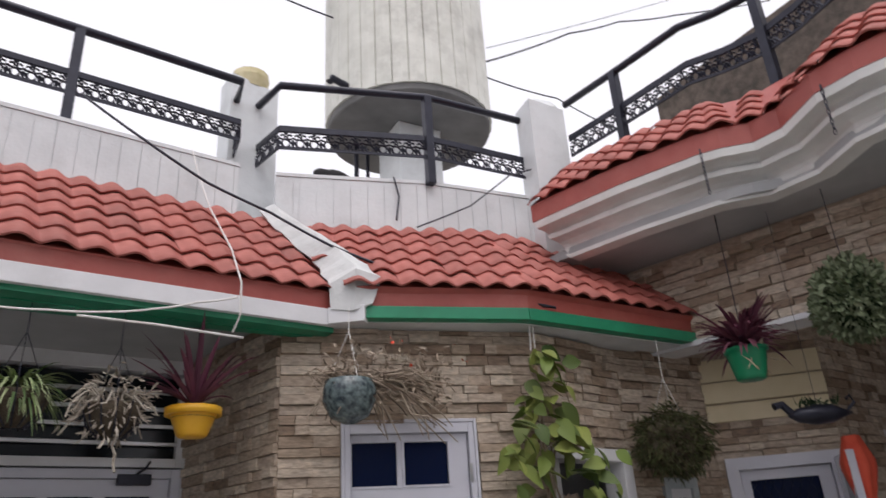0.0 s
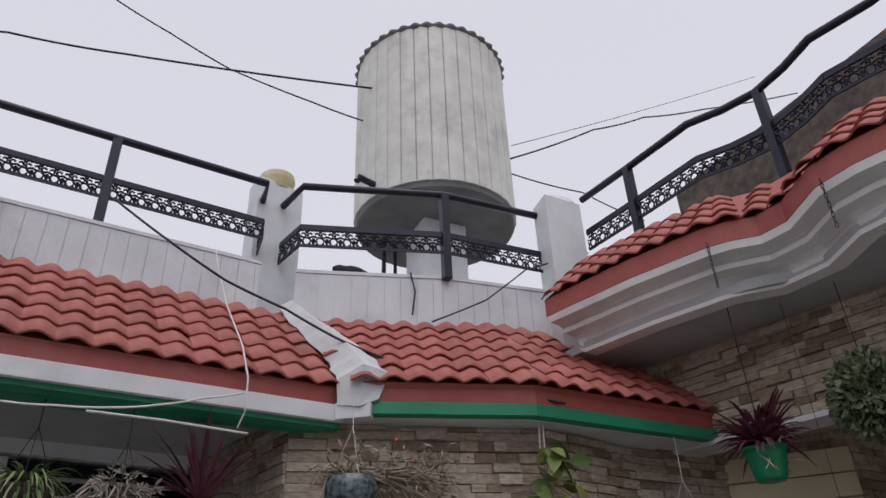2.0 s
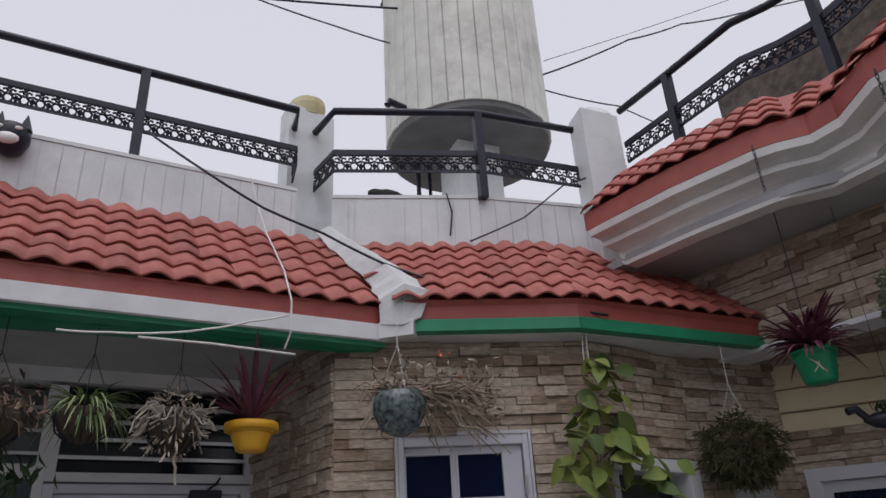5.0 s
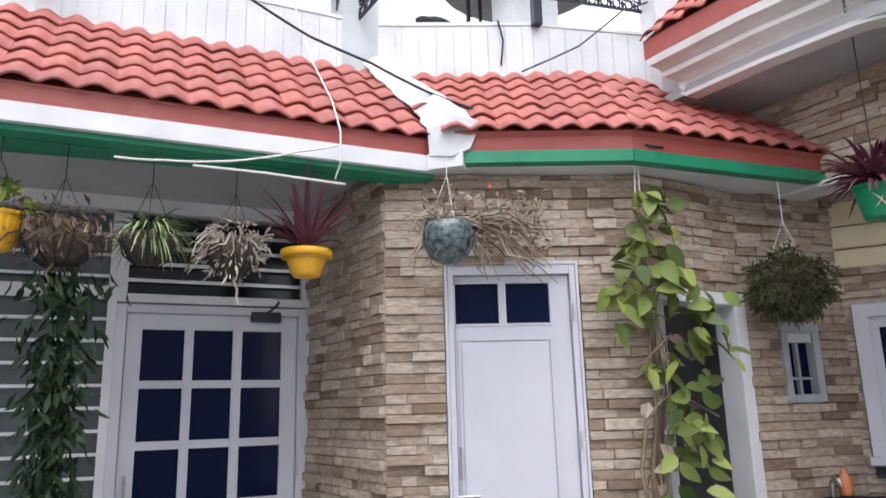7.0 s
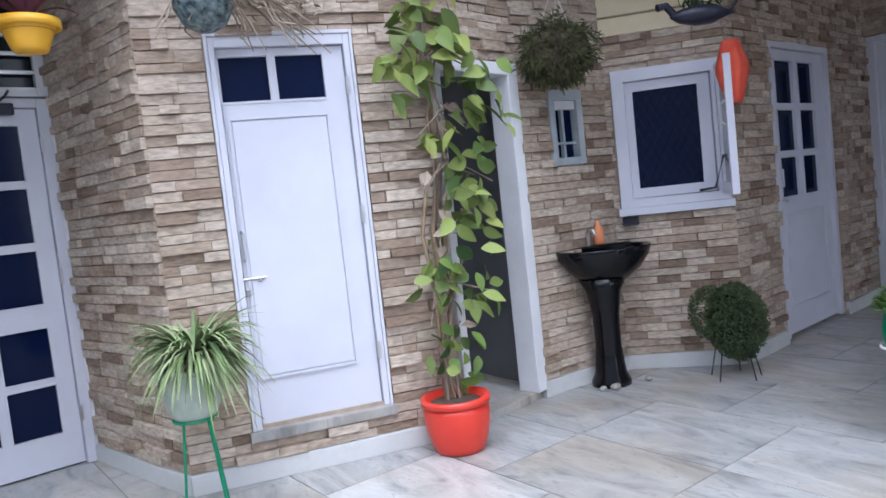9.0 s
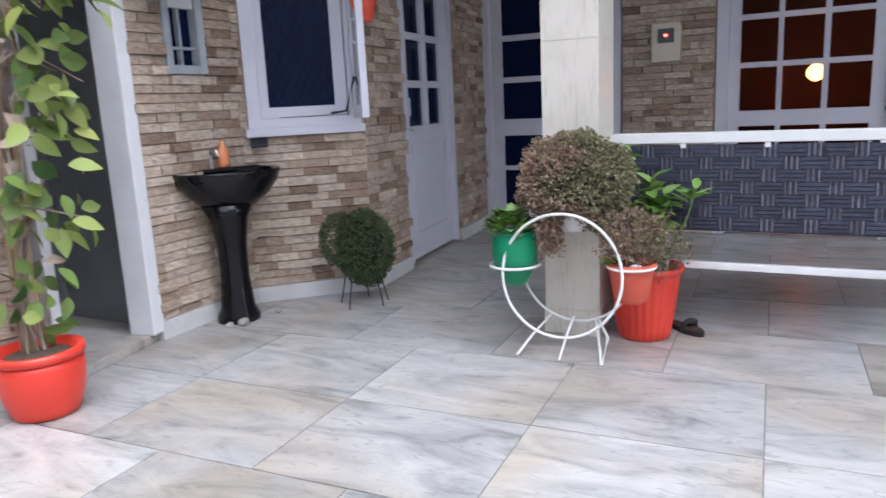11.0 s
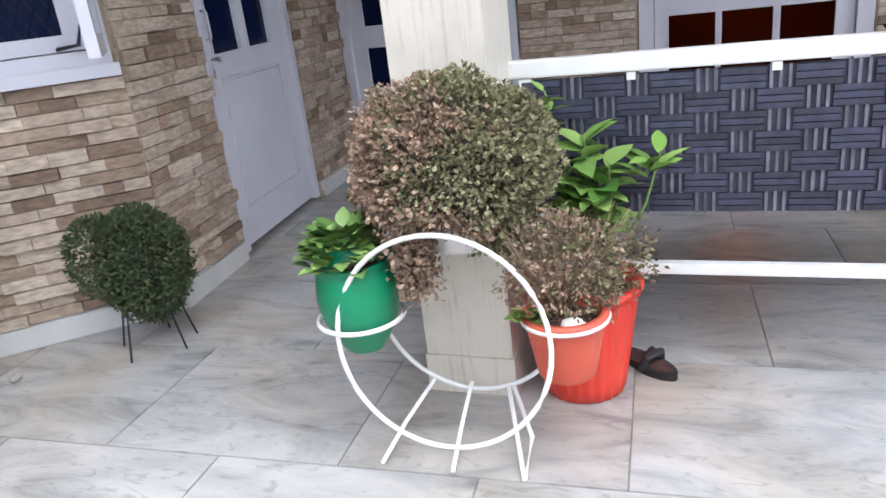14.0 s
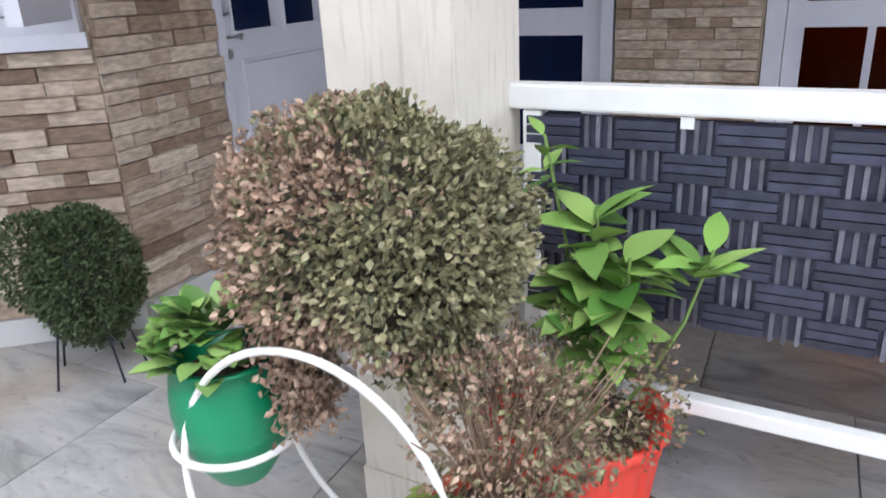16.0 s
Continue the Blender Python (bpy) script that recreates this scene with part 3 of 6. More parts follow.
def fascia(name, p0, p1, layers):
    run = Run(p0, p1)
    root = thing(name, run.m, "painted eaves fascia boards in bands", "fascia")
    tagged(root, kind="structure")
    for nm, z0, z1, out, back, m in layers:
        part(nm, boxes((0, run.len, -out, back, z0, z1), bevel=0.004), m, root)


fascia("trim_eaves_front", (-3.6, 2.68), (1.47, 3.20), [("red_board", 2.715, 2.825, 0.0, 0.08, REDPAINT), ("white_board", 2.625, 2.714, 0.035, -0.002, WHITE), ("green_beam", 2.60, 2.712, 0.0, 0.10, GREEN)])
gs = bmesh.new()
prism(gs, [(-3.6, 2.79), (1.44, 3.30), (1.40, 3.33), (-3.6, 3.24)], 2.597, 2.612)
tagged(part("trim_eaves_underside", gs, GREEN), "green painted strip under the front eaves", "trim", kind="structure")
fascia("trim_eaves_bay", (1.56, 3.08), (2.44, 2.81), [("red_board", 2.718, 2.83, 0.0, 0.08, REDPAINT), ("green_board", 2.65, 2.717, 0.012, 0.06, GREEN)])
fascia("trim_eaves_corner", (2.44, 2.81), (3.78, 2.858), [("red_board", 2.718, 2.83, 0.0, 0.08, REDPAINT), ("green_board", 2.65, 2.717, 0.012, 0.06, GREEN)])
fascia("trim_eaves_tip", (1.43, 3.165), (1.585, 3.052), [("white_board", 2.628, 2.716, 0.02, 0.05, WHITE)])

# ---- terrace: parapets, pillars, railings ----
PF = [(-3.9, 3.44), (-0.4, 3.82), (1.12, 3.99)]
PB = [(1.37, 4.01), (1.52, 3.97), (2.36, 3.72), (3.2, 3.62)]


def parapet(name, pts, z0, z1):
    root = tagged(new(name), "grey-white boarded terrace parapet wall", "parapet", kind="structure")
    for a, b in zip(pts, pts[1:]):
        run = Run(a, b, (1.0, 0.0))
        me = boxes((0, run.len, 0, 0.14, z0, z1))
        box(me, 0, run.len, -0.012, 0.155, z1, z1 + 0.025)
        body = part("wall_face", me, PARAPET, root)
        body.matrix_local = run.m
        k = 0.0
        while k < run.len - 0.02:
            w = min(0.115, run.len - k)
            st = part("board", boxes((k + 0.002, k + w - 0.002, -0.006, -0.0005, z0 + 0.01, z1 - 0.004)), PARAPET, root)
            st.matrix_local = run.m
            k += 0.115


parapet("parapet_front", PF, 3.40, 3.92)
parapet("parapet_bay", PB, 3.40, 3.92)
tagged(part("terrace_slab", boxes((-3.9, 7.2, 4.0, 6.2, 3.1, 3.3)), SOFFIT), "concrete terrace slab", "slab", kind="structure")


def pillar(x, y, rz, top, cap, hw=0.15):
    root = thing("parapet_pillar", pose(x, y, 0, 0, 0, rz), "square painted parapet pillar with a sloping cap" + (" and yellow bowl on top" if cap else ""), "pillar")
    bm = boxes((-hw, hw, -0.11, 0.11, 3.30, top))
    for v in bm.verts:
        if v.co.z > top - 0.01 and v.co.x > 0:
            v.co.z -= 0.05
    part("shaft", bm, PARAPET, root)
    cb = bmesh.new()
    lathe(cb, [(0.12, top - 0.04), (0.14, top + 0.05), (0.135, top + 0.10), (0.05, top + 0.13)] if cap else [(0.15, top - 0.03), (0.10, top + 0.04)], 4 if not cap else 16, pose(0, 0, 0, 0, 0, 45))
    part("cap", cb, pbr("ochre_cap", (0.46, 0.40, 0.20), (0.60, 0.53, 0.33), 9) if cap else PARAPET, root)


pillar(1.26, 4.40, 8, 4.86, True, 0.18)
pillar(3.33, 3.55, -8, 4.72, False)


def lattice(root, a, b, z0, z1):
    """Cast iron band: border bars and a run of scrolls."""
    run = Run(a, b, (1.0, 0.0))
    band = part("scroll_band", bmesh.new(), IRON, root)
    bm = boxes((0, run.len, -0.006, 0.006, z1 - 0.02, z1), (0, run.len, -0.006, 0.006, z0, z0 + 0.02))
    h = z1 - z0
    box(bm, 0, run.len, -0.007, 0.007, z1 - h * 0.24, z1 - 0.021)
    za, zb = z0 + 0.012, z1 - h * 0.23
    zc, hh = (za + zb) / 2, (zb - za) / 2
    n = max(1, round(run.len / (h * 0.5)))
    w = run.len / n
    for i in range(n):
        x = (i + 0.5) * w
        for sx in (-1, 1):
            tube(bm, [(x + sx * w * u, 0, zc + hh * v) for u, v in ((0.02, -1), (0.24, -0.72), (0.30, -0.3), (0.12, 0.0), (0.06, 0.35), (0.22, 0.62), (0.40, 0.45))], 0.0085, 4)
            tube(bm, [(x + sx * w * u, 0, zc + hh * v) for u, v in ((0.5, 1), (0.36, 0.9), (0.14, 0.98), (0.0, 0.6))], 0.0085, 4)
            tube(bm, [(x + sx * w * u, 0, zc + hh * v) for u, v in ((0.5, -0.1), (0.42, -0.45), (0.5, -0.8), (0.3, -1))], 0.0085, 4)
        tube(bm, [(x - w * 0.5, 0, zc + hh * 0.2), (x - w * 0.3, 0, zc + hh * 0.05), (x, 0, zc), (x + w * 0.3, 0, zc + hh * 0.05), (x + w * 0.5, 0, zc + hh * 0.2)], 0.008, 4)
    bm.to_mesh(band.data)
    bm.free()
    band.data.materials.clear()
    band.data.materials.append(IRON)
    band.matrix_local = run.m


def railing(name, pts, ztop, zb0, zb1, posts, foot):
    root = thing(name, Matrix.Identity(4), "black iron railing with scrollwork band", "railing")
    part("top_rail", tube(bmesh.new(), [(x, y, ztop) for x, y in pts], 0.028, 8), IRON, root, smooth=True)
    for a, b in zip(pts, pts[1:]):
        lattice(root, a, b, zb0, zb1)
    for x, y in posts:
        part("post", boxes((x - 0.03, x + 0.03, y - 0.03, y + 0.03, foot, ztop), bevel=0.004), IRON, root)


railing("terrace_railing", [(-3.9, 3.48), (-0.5, 3.86), (1.12, 4.04), (1.14, 4.30)], 4.63, 4.15, 4.32, [(0.09, 3.93), (-1.8, 3.72), (-3.4, 3.54)], 3.9)
railing("bay_railing", [(1.30, 4.28), (1.37, 3.97), (2.375, 3.67), (3.33, 3.64)], 4.63, 4.11, 4.295, [(2.375, 3.67)], 3.9)
CR = [(3.56, 3.50), (3.63, 3.0), (3.70, 2.41), (3.82, 2.20), (3.90, 1.97), (3.89, 1.72), (3.84, 1.48), (3.94, 1.12), (3.95, 0.5), (3.95, -2.6)]
railing("balcony_railing", CR, 4.79, 4.31, 4.50, [(3.63, 3.0), (3.90, 1.95), (3.94, 1.0), (3.95, -0.4)], 4.0)


# ---- balcony cornice ----
def sweep(name, path, profile, material, root, label="", cut=0.0):
    """profile: (outward, z) along a plan path; outward is towards the yard."""
    bm = bmesh.new()
    rows = []
    for i, (x, y) in enumerate(path):
        a, b = path[max(0, i - 1)], path[min(len(path) - 1, i + 1)]
        d = Vector((b[0] - a[0], b[1] - a[1], 0)).normalized()
        n = Vector((d.y, -d.x, 0))
        if n.x > 0:
            n = -n
        top = max(z for o, z in profile)
        rows.append([bm.verts.new((x + n.x * o, y + n.y * o - (cut * (top - z) if i == 0 else 0.0), z)) for o, z in profile])
    k = len(profile)
    for A, B in zip(rows, rows[1:]):
        for i in range(k):
            bm.faces.new((A[i], A[(i + 1) % k], B[(i + 1) % k], B[i]))
    bm.faces.new(rows[0])
    bm.faces.new(rows[-1][::-1])
    bmesh.ops.recalc_face_normals(bm, faces=bm.faces[:])
    return part(name, bm, material, root, label)


cornice = tagged(new("balcony_cornice"), "white stepped plaster cornice with a red band under balcony tiles", "cornice", kind="structure")
CW = pbr("cornice_plaster", (0.66, 0.66, 0.64), (0.76, 0.76, 0.74), 5, 0.7, 0.1, stain=(0.42, 0.41, 0.40), stain_amount=0.5)
sweep("moulding", CPATH, [(-0.279, 3.233), (-0.172, 3.233), (-0.17, 3.259), (-0.207, 3.264), (-0.21, 3.276), (-0.193, 3.292), (-0.191, 3.311), (-0.2, 3.322), (-0.196, 3.341), (-0.169, 3.36), (-0.13, 3.368), (-0.091, 3.37), (-0.086, 3.398), (-0.114, 3.403), (-0.112, 3.417), (-0.087, 3.432), (-0.052, 3.44), (-0.012, 3.442), (-0.003, 3.489), (-0.279, 3.489)], CW, cornice, "", 0.55)
sweep("red_band", CPATH, [(-0.2, 3.491), (0.0, 3.491), (0.0, 3.611), (-0.2, 3.611)], REDPAINT, cornice)
skirt = tagged(sweep("roof_balcony", CPATH, [(-0.02, 3.60), (0.0, 3.613), (-0.47, 4.045), (-0.49, 4.025)], REDPAINT, None), "terracotta tiled skirt roof over the balcony cornice", "roof", kind="structure")
seg = [(Vector(p), Vector(q)) for p, q in zip(CPATH, CPATH[1:])]
total = sum((q - p).length for p, q in seg)


def along(s):
    s = max(0.0, min(total - 0.001, s))
    for p, q in seg:
        d = (q - p).length
        if s <= d:
            return p.lerp(q, s / d)
        s -= d
    return seg[-1][1]


trng = random.Random(31)
s = 0.07
while s < 4.2:
    p0, pa, pb = along(s), along(s - 0.14), along(s + 0.14)
    d = (pb - pa).normalized()
    u = Vector((d.x, d.y, 0))
    n = Vector((-u.y, u.x, 0))
    if n.x < 0:
        n = -n
    v = (n * 0.47 + Vector((0, 0, 0.432))).normalized()
    w = u.cross(v)
    if w.z < 0:
        u, w = -u, -w
    basis = Matrix((u, v, w)).transposed().to_4x4()
    for j in range(4):
        ob = new("tile", TILES)
        ob.parent = skirt
        ob.matrix_basis = Matrix.Translation(Vector((p0.x, p0.y, 3.617)) + v * (j * 0.16) + w * 0.006) @ basis @ pose(0, 0, 0, trng.uniform(-1, 1), 0, trng.uniform(-1.5, 1.5)) @ Matrix.Diagonal((0.158, 0.166, 0.125, 1))
    s += 0.154
far = part("terrace_back_wall", boxes((4.6, 4.75, -2.9, 3.45, 3.6, 5.12)), pbr("dark_weathered_stone", (0.06, 0.05, 0.042), (0.14, 0.11, 0.09), 14, 0.9, 0.5, 40))
tagged(far, "brown stone wall at the back of the balcony", "wall", kind="structure")
tagged(part("balcony_slab", boxes((3.75, 7.2, -2.98, 3.1, 3.32, 3.66)), SOFFIT), "balcony floor slab", "slab", kind="structure")


# ---- water tank ----
tank = thing("water_tank", pose(3.2, 5.5, 3.3), "tall white corrugated metal clad water tank on a square support", "water tank")
tb = bmesh.new()
rings = []
for z in (2.32, 4.46):
    ring_ = []
    for k in range(34):
        for f, r in ((0.0, 0.852), (0.05, 0.868), (0.5, 0.874), (0.95, 0.868)):
            a = (k + f) * math.tau / 34
            ring_.append(tb.verts.new((r * math.cos(a), r * math.sin(a), z)))
    rings.append(ring_)
for k in range(len(rings[0])):
    tb.faces.new((rings[0][k], rings[0][(k + 1) % len(rings[0])], rings[1][(k + 1) % len(rings[0])], rings[1][k]))
tb.faces.new(rings[0][::-1])
tb.faces.new(rings[1])
part("cladding", tb, TANK, tank)
tb = bmesh.new()
lathe(tb, [(0.83, 2.25), (0.845, 2.26), (0.85, 2.32)], 48)
part("base_slab", tb, TANKBASE, tank)
part("support", boxes((-0.24, 0.24, -0.24, 0.24, 0.0, 2.25), bevel=0.01), PARAPET, tank)
tb = bmesh.new()
lathe(tb, [(0.86, 4.42), (0.895, 4.44), (0.90, 4.46), (0.87, 4.50), (0.80, 4.49)], 240, Matrix.Identity(4), 40, 0.018)
part("rim", tb, TANKBASE, tank, "dark scalloped rim")
part("pipe", tubes([([(-0.45, 0.35, 0), (-0.45, 0.35, 2.26)], 0.025), ([(-0.3, 0.4, 0), (-0.3, 0.4, 2.26)], 0.02), ([(-0.82, -0.3, 2.45), (-1.0, -0.36, 2.45), (-1.02, -0.36, 2.40)], 0.035)]), IRON, tank)

# ---- doors and windows ----
def grid_body(bm, w, z0, z1, holes, y0, y1, x0=0.0):
    xs = sorted({x0, w, *[v for h in holes for v in h[:2]]})
    zs = sorted({z0, z1, *[v for h in holes for v in h[2:4]]})
    for a, b in zip(xs, xs[1:]):
        for c, d in zip(zs, zs[1:]):
            if not any(h[0] <= a + 1e-6 and b <= h[1] + 1e-6 and h[2] <= c + 1e-6 and d <= h[3] + 1e-6 for h in holes):
                box(bm, a, b, y0, y1, c, d)
    bmesh.ops.remove_doubles(bm, verts=bm.verts[:], dist=0.0004)
    return bm


def door(name, m, w, h, panes, panels, label, glass, frame_w=0.05, handle=None, head=0.05):
    """A framed leaf: panes and raised panels are rectangles (x0, x1, z0, z1) on it."""
    root = thing(name, m, label, "door")
    tagged(root, kind="structure")
    fr = boxes((0, frame_w, -0.03, 0.10, 0, h), (w - frame_w, w, -0.03, 0.10, 0, h), (frame_w, w - frame_w, -0.03, 0.10, h - head, h), bevel=0.004)
    part("door_frame", fr, DOORPAINT, root)
    leaf = part("door_leaf", grid_body(bmesh.new(), w - frame_w - 0.004, 0.012, h - head - 0.004, panes, 0.0, 0.04, frame_w + 0.004), DOORPAINT, root)
    for x0, x1, z0, z1 in panes:
        part("pane", boxes((x0 - 0.002, x1 + 0.002, 0.018, 0.024, z0 - 0.002, z1 + 0.002)), glass, leaf)
        rim = bmesh.new()
        for s in ((x0 - 0.012, x0 - 0.001, -0.006, 0.0, z0 - 0.012, z1 + 0.012), (x1 + 0.001, x1 + 0.012, -0.006, 0.0, z0 - 0.012, z1 + 0.012), (x0 - 0.001, x1 + 0.001, -0.006, 0.0, z0 - 0.012, z0 - 0.001), (x0 - 0.001, x1 + 0.001, -0.006, 0.0, z1 + 0.001, z1 + 0.012)):
            box(rim, *s)
        part("glazing_bead", rim, DOORPAINT, leaf)
    for x0, x1, z0, z1 in panels:
        part("panel", boxes((x0 + 0.018, x1 - 0.018, -0.007, -0.0005, z0 + 0.018, z1 - 0.018), bevel=0.003), DOORPAINT, leaf)
        mo = bmesh.new()
        for s in ((x0, x0 + 0.012, -0.012, -0.0005, z0, z1), (x1 - 0.012, x1, -0.012, -0.0005, z0, z1), (x0 + 0.012, x1 - 0.012, -0.012, -0.0005, z0, z0 + 0.012), (x0 + 0.012, x1 - 0.012, -0.012, -0.0005, z1 - 0.012, z1)):
            box(mo, *s)
        part("moulding", mo, DOORPAINT, leaf)
    if handle:
        hx, hz = handle
        part("handle", tubes([([(hx, -0.0, hz - 0.07), (hx, -0.035, hz - 0.06), (hx, -0.035, hz + 0.06), (hx, 0.0, hz + 0.07)], 0.007)]), STEEL, leaf, "steel pull handle")
        part("bolt", tubes([([(hx - 0.03, -0.012, hz - 0.16), (hx + 0.09, -0.012, hz - 0.16)], 0.006), ([(hx + 0.06, -0.012, hz - 0.16), (hx + 0.06, -0.03, hz - 0.175)], 0.006)]), STEEL, leaf, "steel tower bolt")
        part("lock", boxes((hx - 0.012, hx + 0.014, -0.012, -0.0005, hz - 0.25, hz - 0.21), bevel=0.003), STEEL, leaf)
    for hz in (0.25, h * 0.5, h - 0.3):
        part("hinge", boxes((w - frame_w - 0.008, w - frame_w + 0.01, -0.036, -0.0305, hz, hz + 0.09)), STEEL, root)
    return root


cols = ((0.145, 0.38), (0.433, 0.66), (0.716, 0.955))
rows_l = ((0.205, 0.478), (0.522, 0.80), (0.936, 1.229), (1.276, 1.573), (1.618, 1.915))
S_L = RL.len - 1.13
door("door_glazed", RL.at(S_L, -0.03), 1.11, 2.06, [(a, b, c, d) for a, b in cols for c, d in rows_l], [], "white glazed door with fifteen navy panes, closed", NAVY, 0.055, (0.10, 1.02))
closer = thing("door_closer", RL.at(S_L + 0.76, -0.02, 2.0), "small dark door closer box on the glazed door", "door closer")
part("body", boxes((0, 0.18, -0.05, 0, -0.03, 0.03), bevel=0.006), IRON, closer)
part("arm", tubes([([(0.1, -0.03, 0.03), (0.14, -0.06, 0.06), (0.17, -0.02, 0.1)], 0.007)]), IRON, closer)
store = door("door_store", RM.at(0.322, -0.01, 0.25), 0.676, 1.895, [(0.041, 0.268, 1.592, 1.803), (0.308, 0.537, 1.592, 1.803)], [(0.05, 0.54, 0.24, 1.515)], "white store door with two small navy panes and one panel, closed", NAVY, 0.03, (0.048, 0.90))
part("lining", boxes((-0.016, -0.001, -0.036, 0.09, 0, 1.914), (0.677, 0.692, -0.036, 0.09, 0, 1.914), (-0.001, 0.677, -0.036, 0.09, 1.896, 1.914), bevel=0.003), DOORPAINT, store)
sill = part("window_sill_store", boxes((0.29, 1.03, -0.045, 0.15, 0.20, 0.25), bevel=0.004), MARBLE)
sill.matrix_world = RM.m
tagged(sill, "pale stone sill under the store door", "sill", kind="structure")
door("door_side", RC.at(0.615, -0.02, 0.02), 1.03, 2.10, [(a, b, c, d) for a, b in ((0.14, 0.43), (0.52, 0.79)) for c, d in ((1.0, 1.28), (1.33, 1.62), (1.67, 1.97))], [(0.16, 0.84, 0.20, 0.88)], "white veranda side door with six navy panes over a panel", NAVY, 0.05, (0.09, 1.14))
door("door_back", RK.at(0.03, -0.02), 1.28, 2.24, [(a, b, c, d) for a, b in ((0.18, 0.60), (0.68, 1.10)) for c, d in ((0.20, 0.53), (0.57, 0.85), (1.0, 1.33), (1.38, 1.70), (1.75, 2.10))], [], "white glazed double door with dark panes", NAVY, 0.07)
door("door_lit", RK.at(2.075, -0.02), 1.28, 2.24, [(a, b, c, d) for a, b in ((0.175, 0.445), (0.48, 0.76), (0.80, 1.085)) for c, d in ((0.18, 0.50), (0.54, 0.88), (1.0, 1.335), (1.375, 1.70), (1.74, 2.08))], [], "white glazed door with amber panes lit from within", AMBER, 0.09, (1.19, 1.20))
door("door_far", RK.at(3.77, -0.02), 0.88, 2.24, [(0.14, 0.74, 0.95, 2.0)], [(0.14, 0.74, 0.12, 0.80)], "white door with a dark pane at the veranda end", NAVY, 0.07)

# louvred screen and transom beside the glazed door
screen = thing("window_louvred", RL.at(0.30, -0.05), "tall grey glass window behind white horizontal bars", "window")
tagged(screen, kind="structure")
W = S_L - 0.30
part("window_frame", boxes((W - 0.05, W, -0.05, 0.06, 0.33, 2.60), (0, 0.05, -0.05, 0.06, 0.33, 2.60), (0.05, W - 0.05, -0.05, 0.06, 2.10, 2.16), (0.05, W - 0.05, -0.05, 0.06, 0.33, 0.38), bevel=0.004), WHITE, screen)
part("pane", boxes((0.03, W - 0.03, 0.03, 0.036, 0.36, 2.58)), GREYGLASS, screen)
part("window_sill", boxes((-0.03, W, -0.12, 0.05, 0.29, 0.33), bevel=0.006), WHITE, screen)
for k in range(17):
    z = 0.46 + 0.125 * k
    part("bar", boxes((0.02, W - 0.02, -0.035, -0.012, z, z + 0.018), bevel=0.003), STEEL if k > 13 else WHITE, screen)
trans = thing("window_transom", RL.at(S_L, -0.03, 2.12), "glazed transom with steel bars over the door", "window")
tagged(trans, kind="structure")
part("window_frame", boxes((0, 0.05, -0.03, 0.08, -0.05, 0.48), (1.07, 1.11, -0.03, 0.08, -0.05, 0.48), (0.05, 1.07, -0.03, 0.08, -0.05, 0.0), bevel=0.003), WHITE, trans)
part("pane", boxes((0.04, 1.08, 0.02, 0.026, -0.01, 0.48)), DARKGLASS, trans)
for z in (0.07, 0.17, 0.27, 0.37):
    part("bar", boxes((0.02, 1.09, -0.03, -0.01, z, z + 0.022), bevel=0.003), STEEL, trans)

# small window
sw = thing("window_small", RA.at(0.25, -0.0, 1.40), "small weathered grey window with a dark pane", "window")
tagged(sw, kind="structure")
GREYPAINT = pbr("weathered_grey_paint", (0.30, 0.34, 0.36), (0.42, 0.46, 0.48), 8, 0.6, 0.2, stain=(0.6, 0.6, 0.6))
part("window_frame", grid_body(bmesh.new(), 0.285, 0, 0.465, [(0.045, 0.235, 0.045, 0.40)], -0.03, 0.08), GREYPAINT, sw)
part("pane", boxes((0.04, 0.24, 0.03, 0.036, 0.04, 0.405)), NAVY, sw)
part("bar", boxes((0.125, 0.143, 0.0, 0.028, 0.046, 0.345), (0.046, 0.234, 0.0, 0.028, 0.13, 0.144)), GREYPAINT, sw)
part("board", boxes((0.046, 0.234, -0.012, 0.02, 0.346, 0.399)), WHITE, sw)

# casement with its sash swung open
cw = thing("window_casement", RB.at(0.05, 0.0, 1.06), "white casement window with an open sash and insect mesh", "window")
tagged(cw, kind="structure")
part("window_frame", grid_body(bmesh.new(), 0.68, 0, 0.91, [(0.075, 0.61, 0.075, 0.835)], -0.05, 0.10), DOORPAINT, cw)
part("window_sill", boxes((-0.02, 0.70, -0.07, -0.051, -0.03, 0.02), bevel=0.004), DOORPAINT, cw)
part("inner_frame", grid_body(bmesh.new(), 0.605, 0.08, 0.83, [(0.13, 0.53, 0.14, 0.77)], -0.01, 0.03, 0.08), DOORPAINT, cw)
part("pane", boxes((0.12, 0.54, 0.015, 0.02, 0.13, 0.78)), NAVY, cw)
mesh = bmesh.new()
for k in range(-7, 10):
    x0, x1 = 0.13 + k * 0.055, 0.13 + k * 0.055 + 0.315
    for a, b in (((x0, 0.14), (x1, 0.77)), ((x1, 0.14), (x0, 0.77))):
        (ax, az), (bx, bz) = a, b
        f0 = max(0, (0.13 - min(ax, bx)) / abs(bx - ax))
        f1 = min(1, (0.53 - min(ax, bx)) / abs(bx - ax))
        if f1 - f0 > 0.05:
            q = (f0, f1) if bx > ax else (1 - f1, 1 - f0)
            tube(mesh, [(ax + (bx - ax) * t, 0.008, az + (bz - az) * t) for t in q], 0.0013, 3)
part("mesh", mesh, IRON, cw, "fine dark diamond mesh")
sash = part("open_sash", grid_body(bmesh.new(), 0.46, 0, 0.80, [(0.07, 0.39, 0.07, 0.73)], -0.02, 0.02), DOORPAINT, cw, "sash swung open outward")
sash.matrix_local = pose(0.65, -0.055, 0.06, 0, 0, -92)
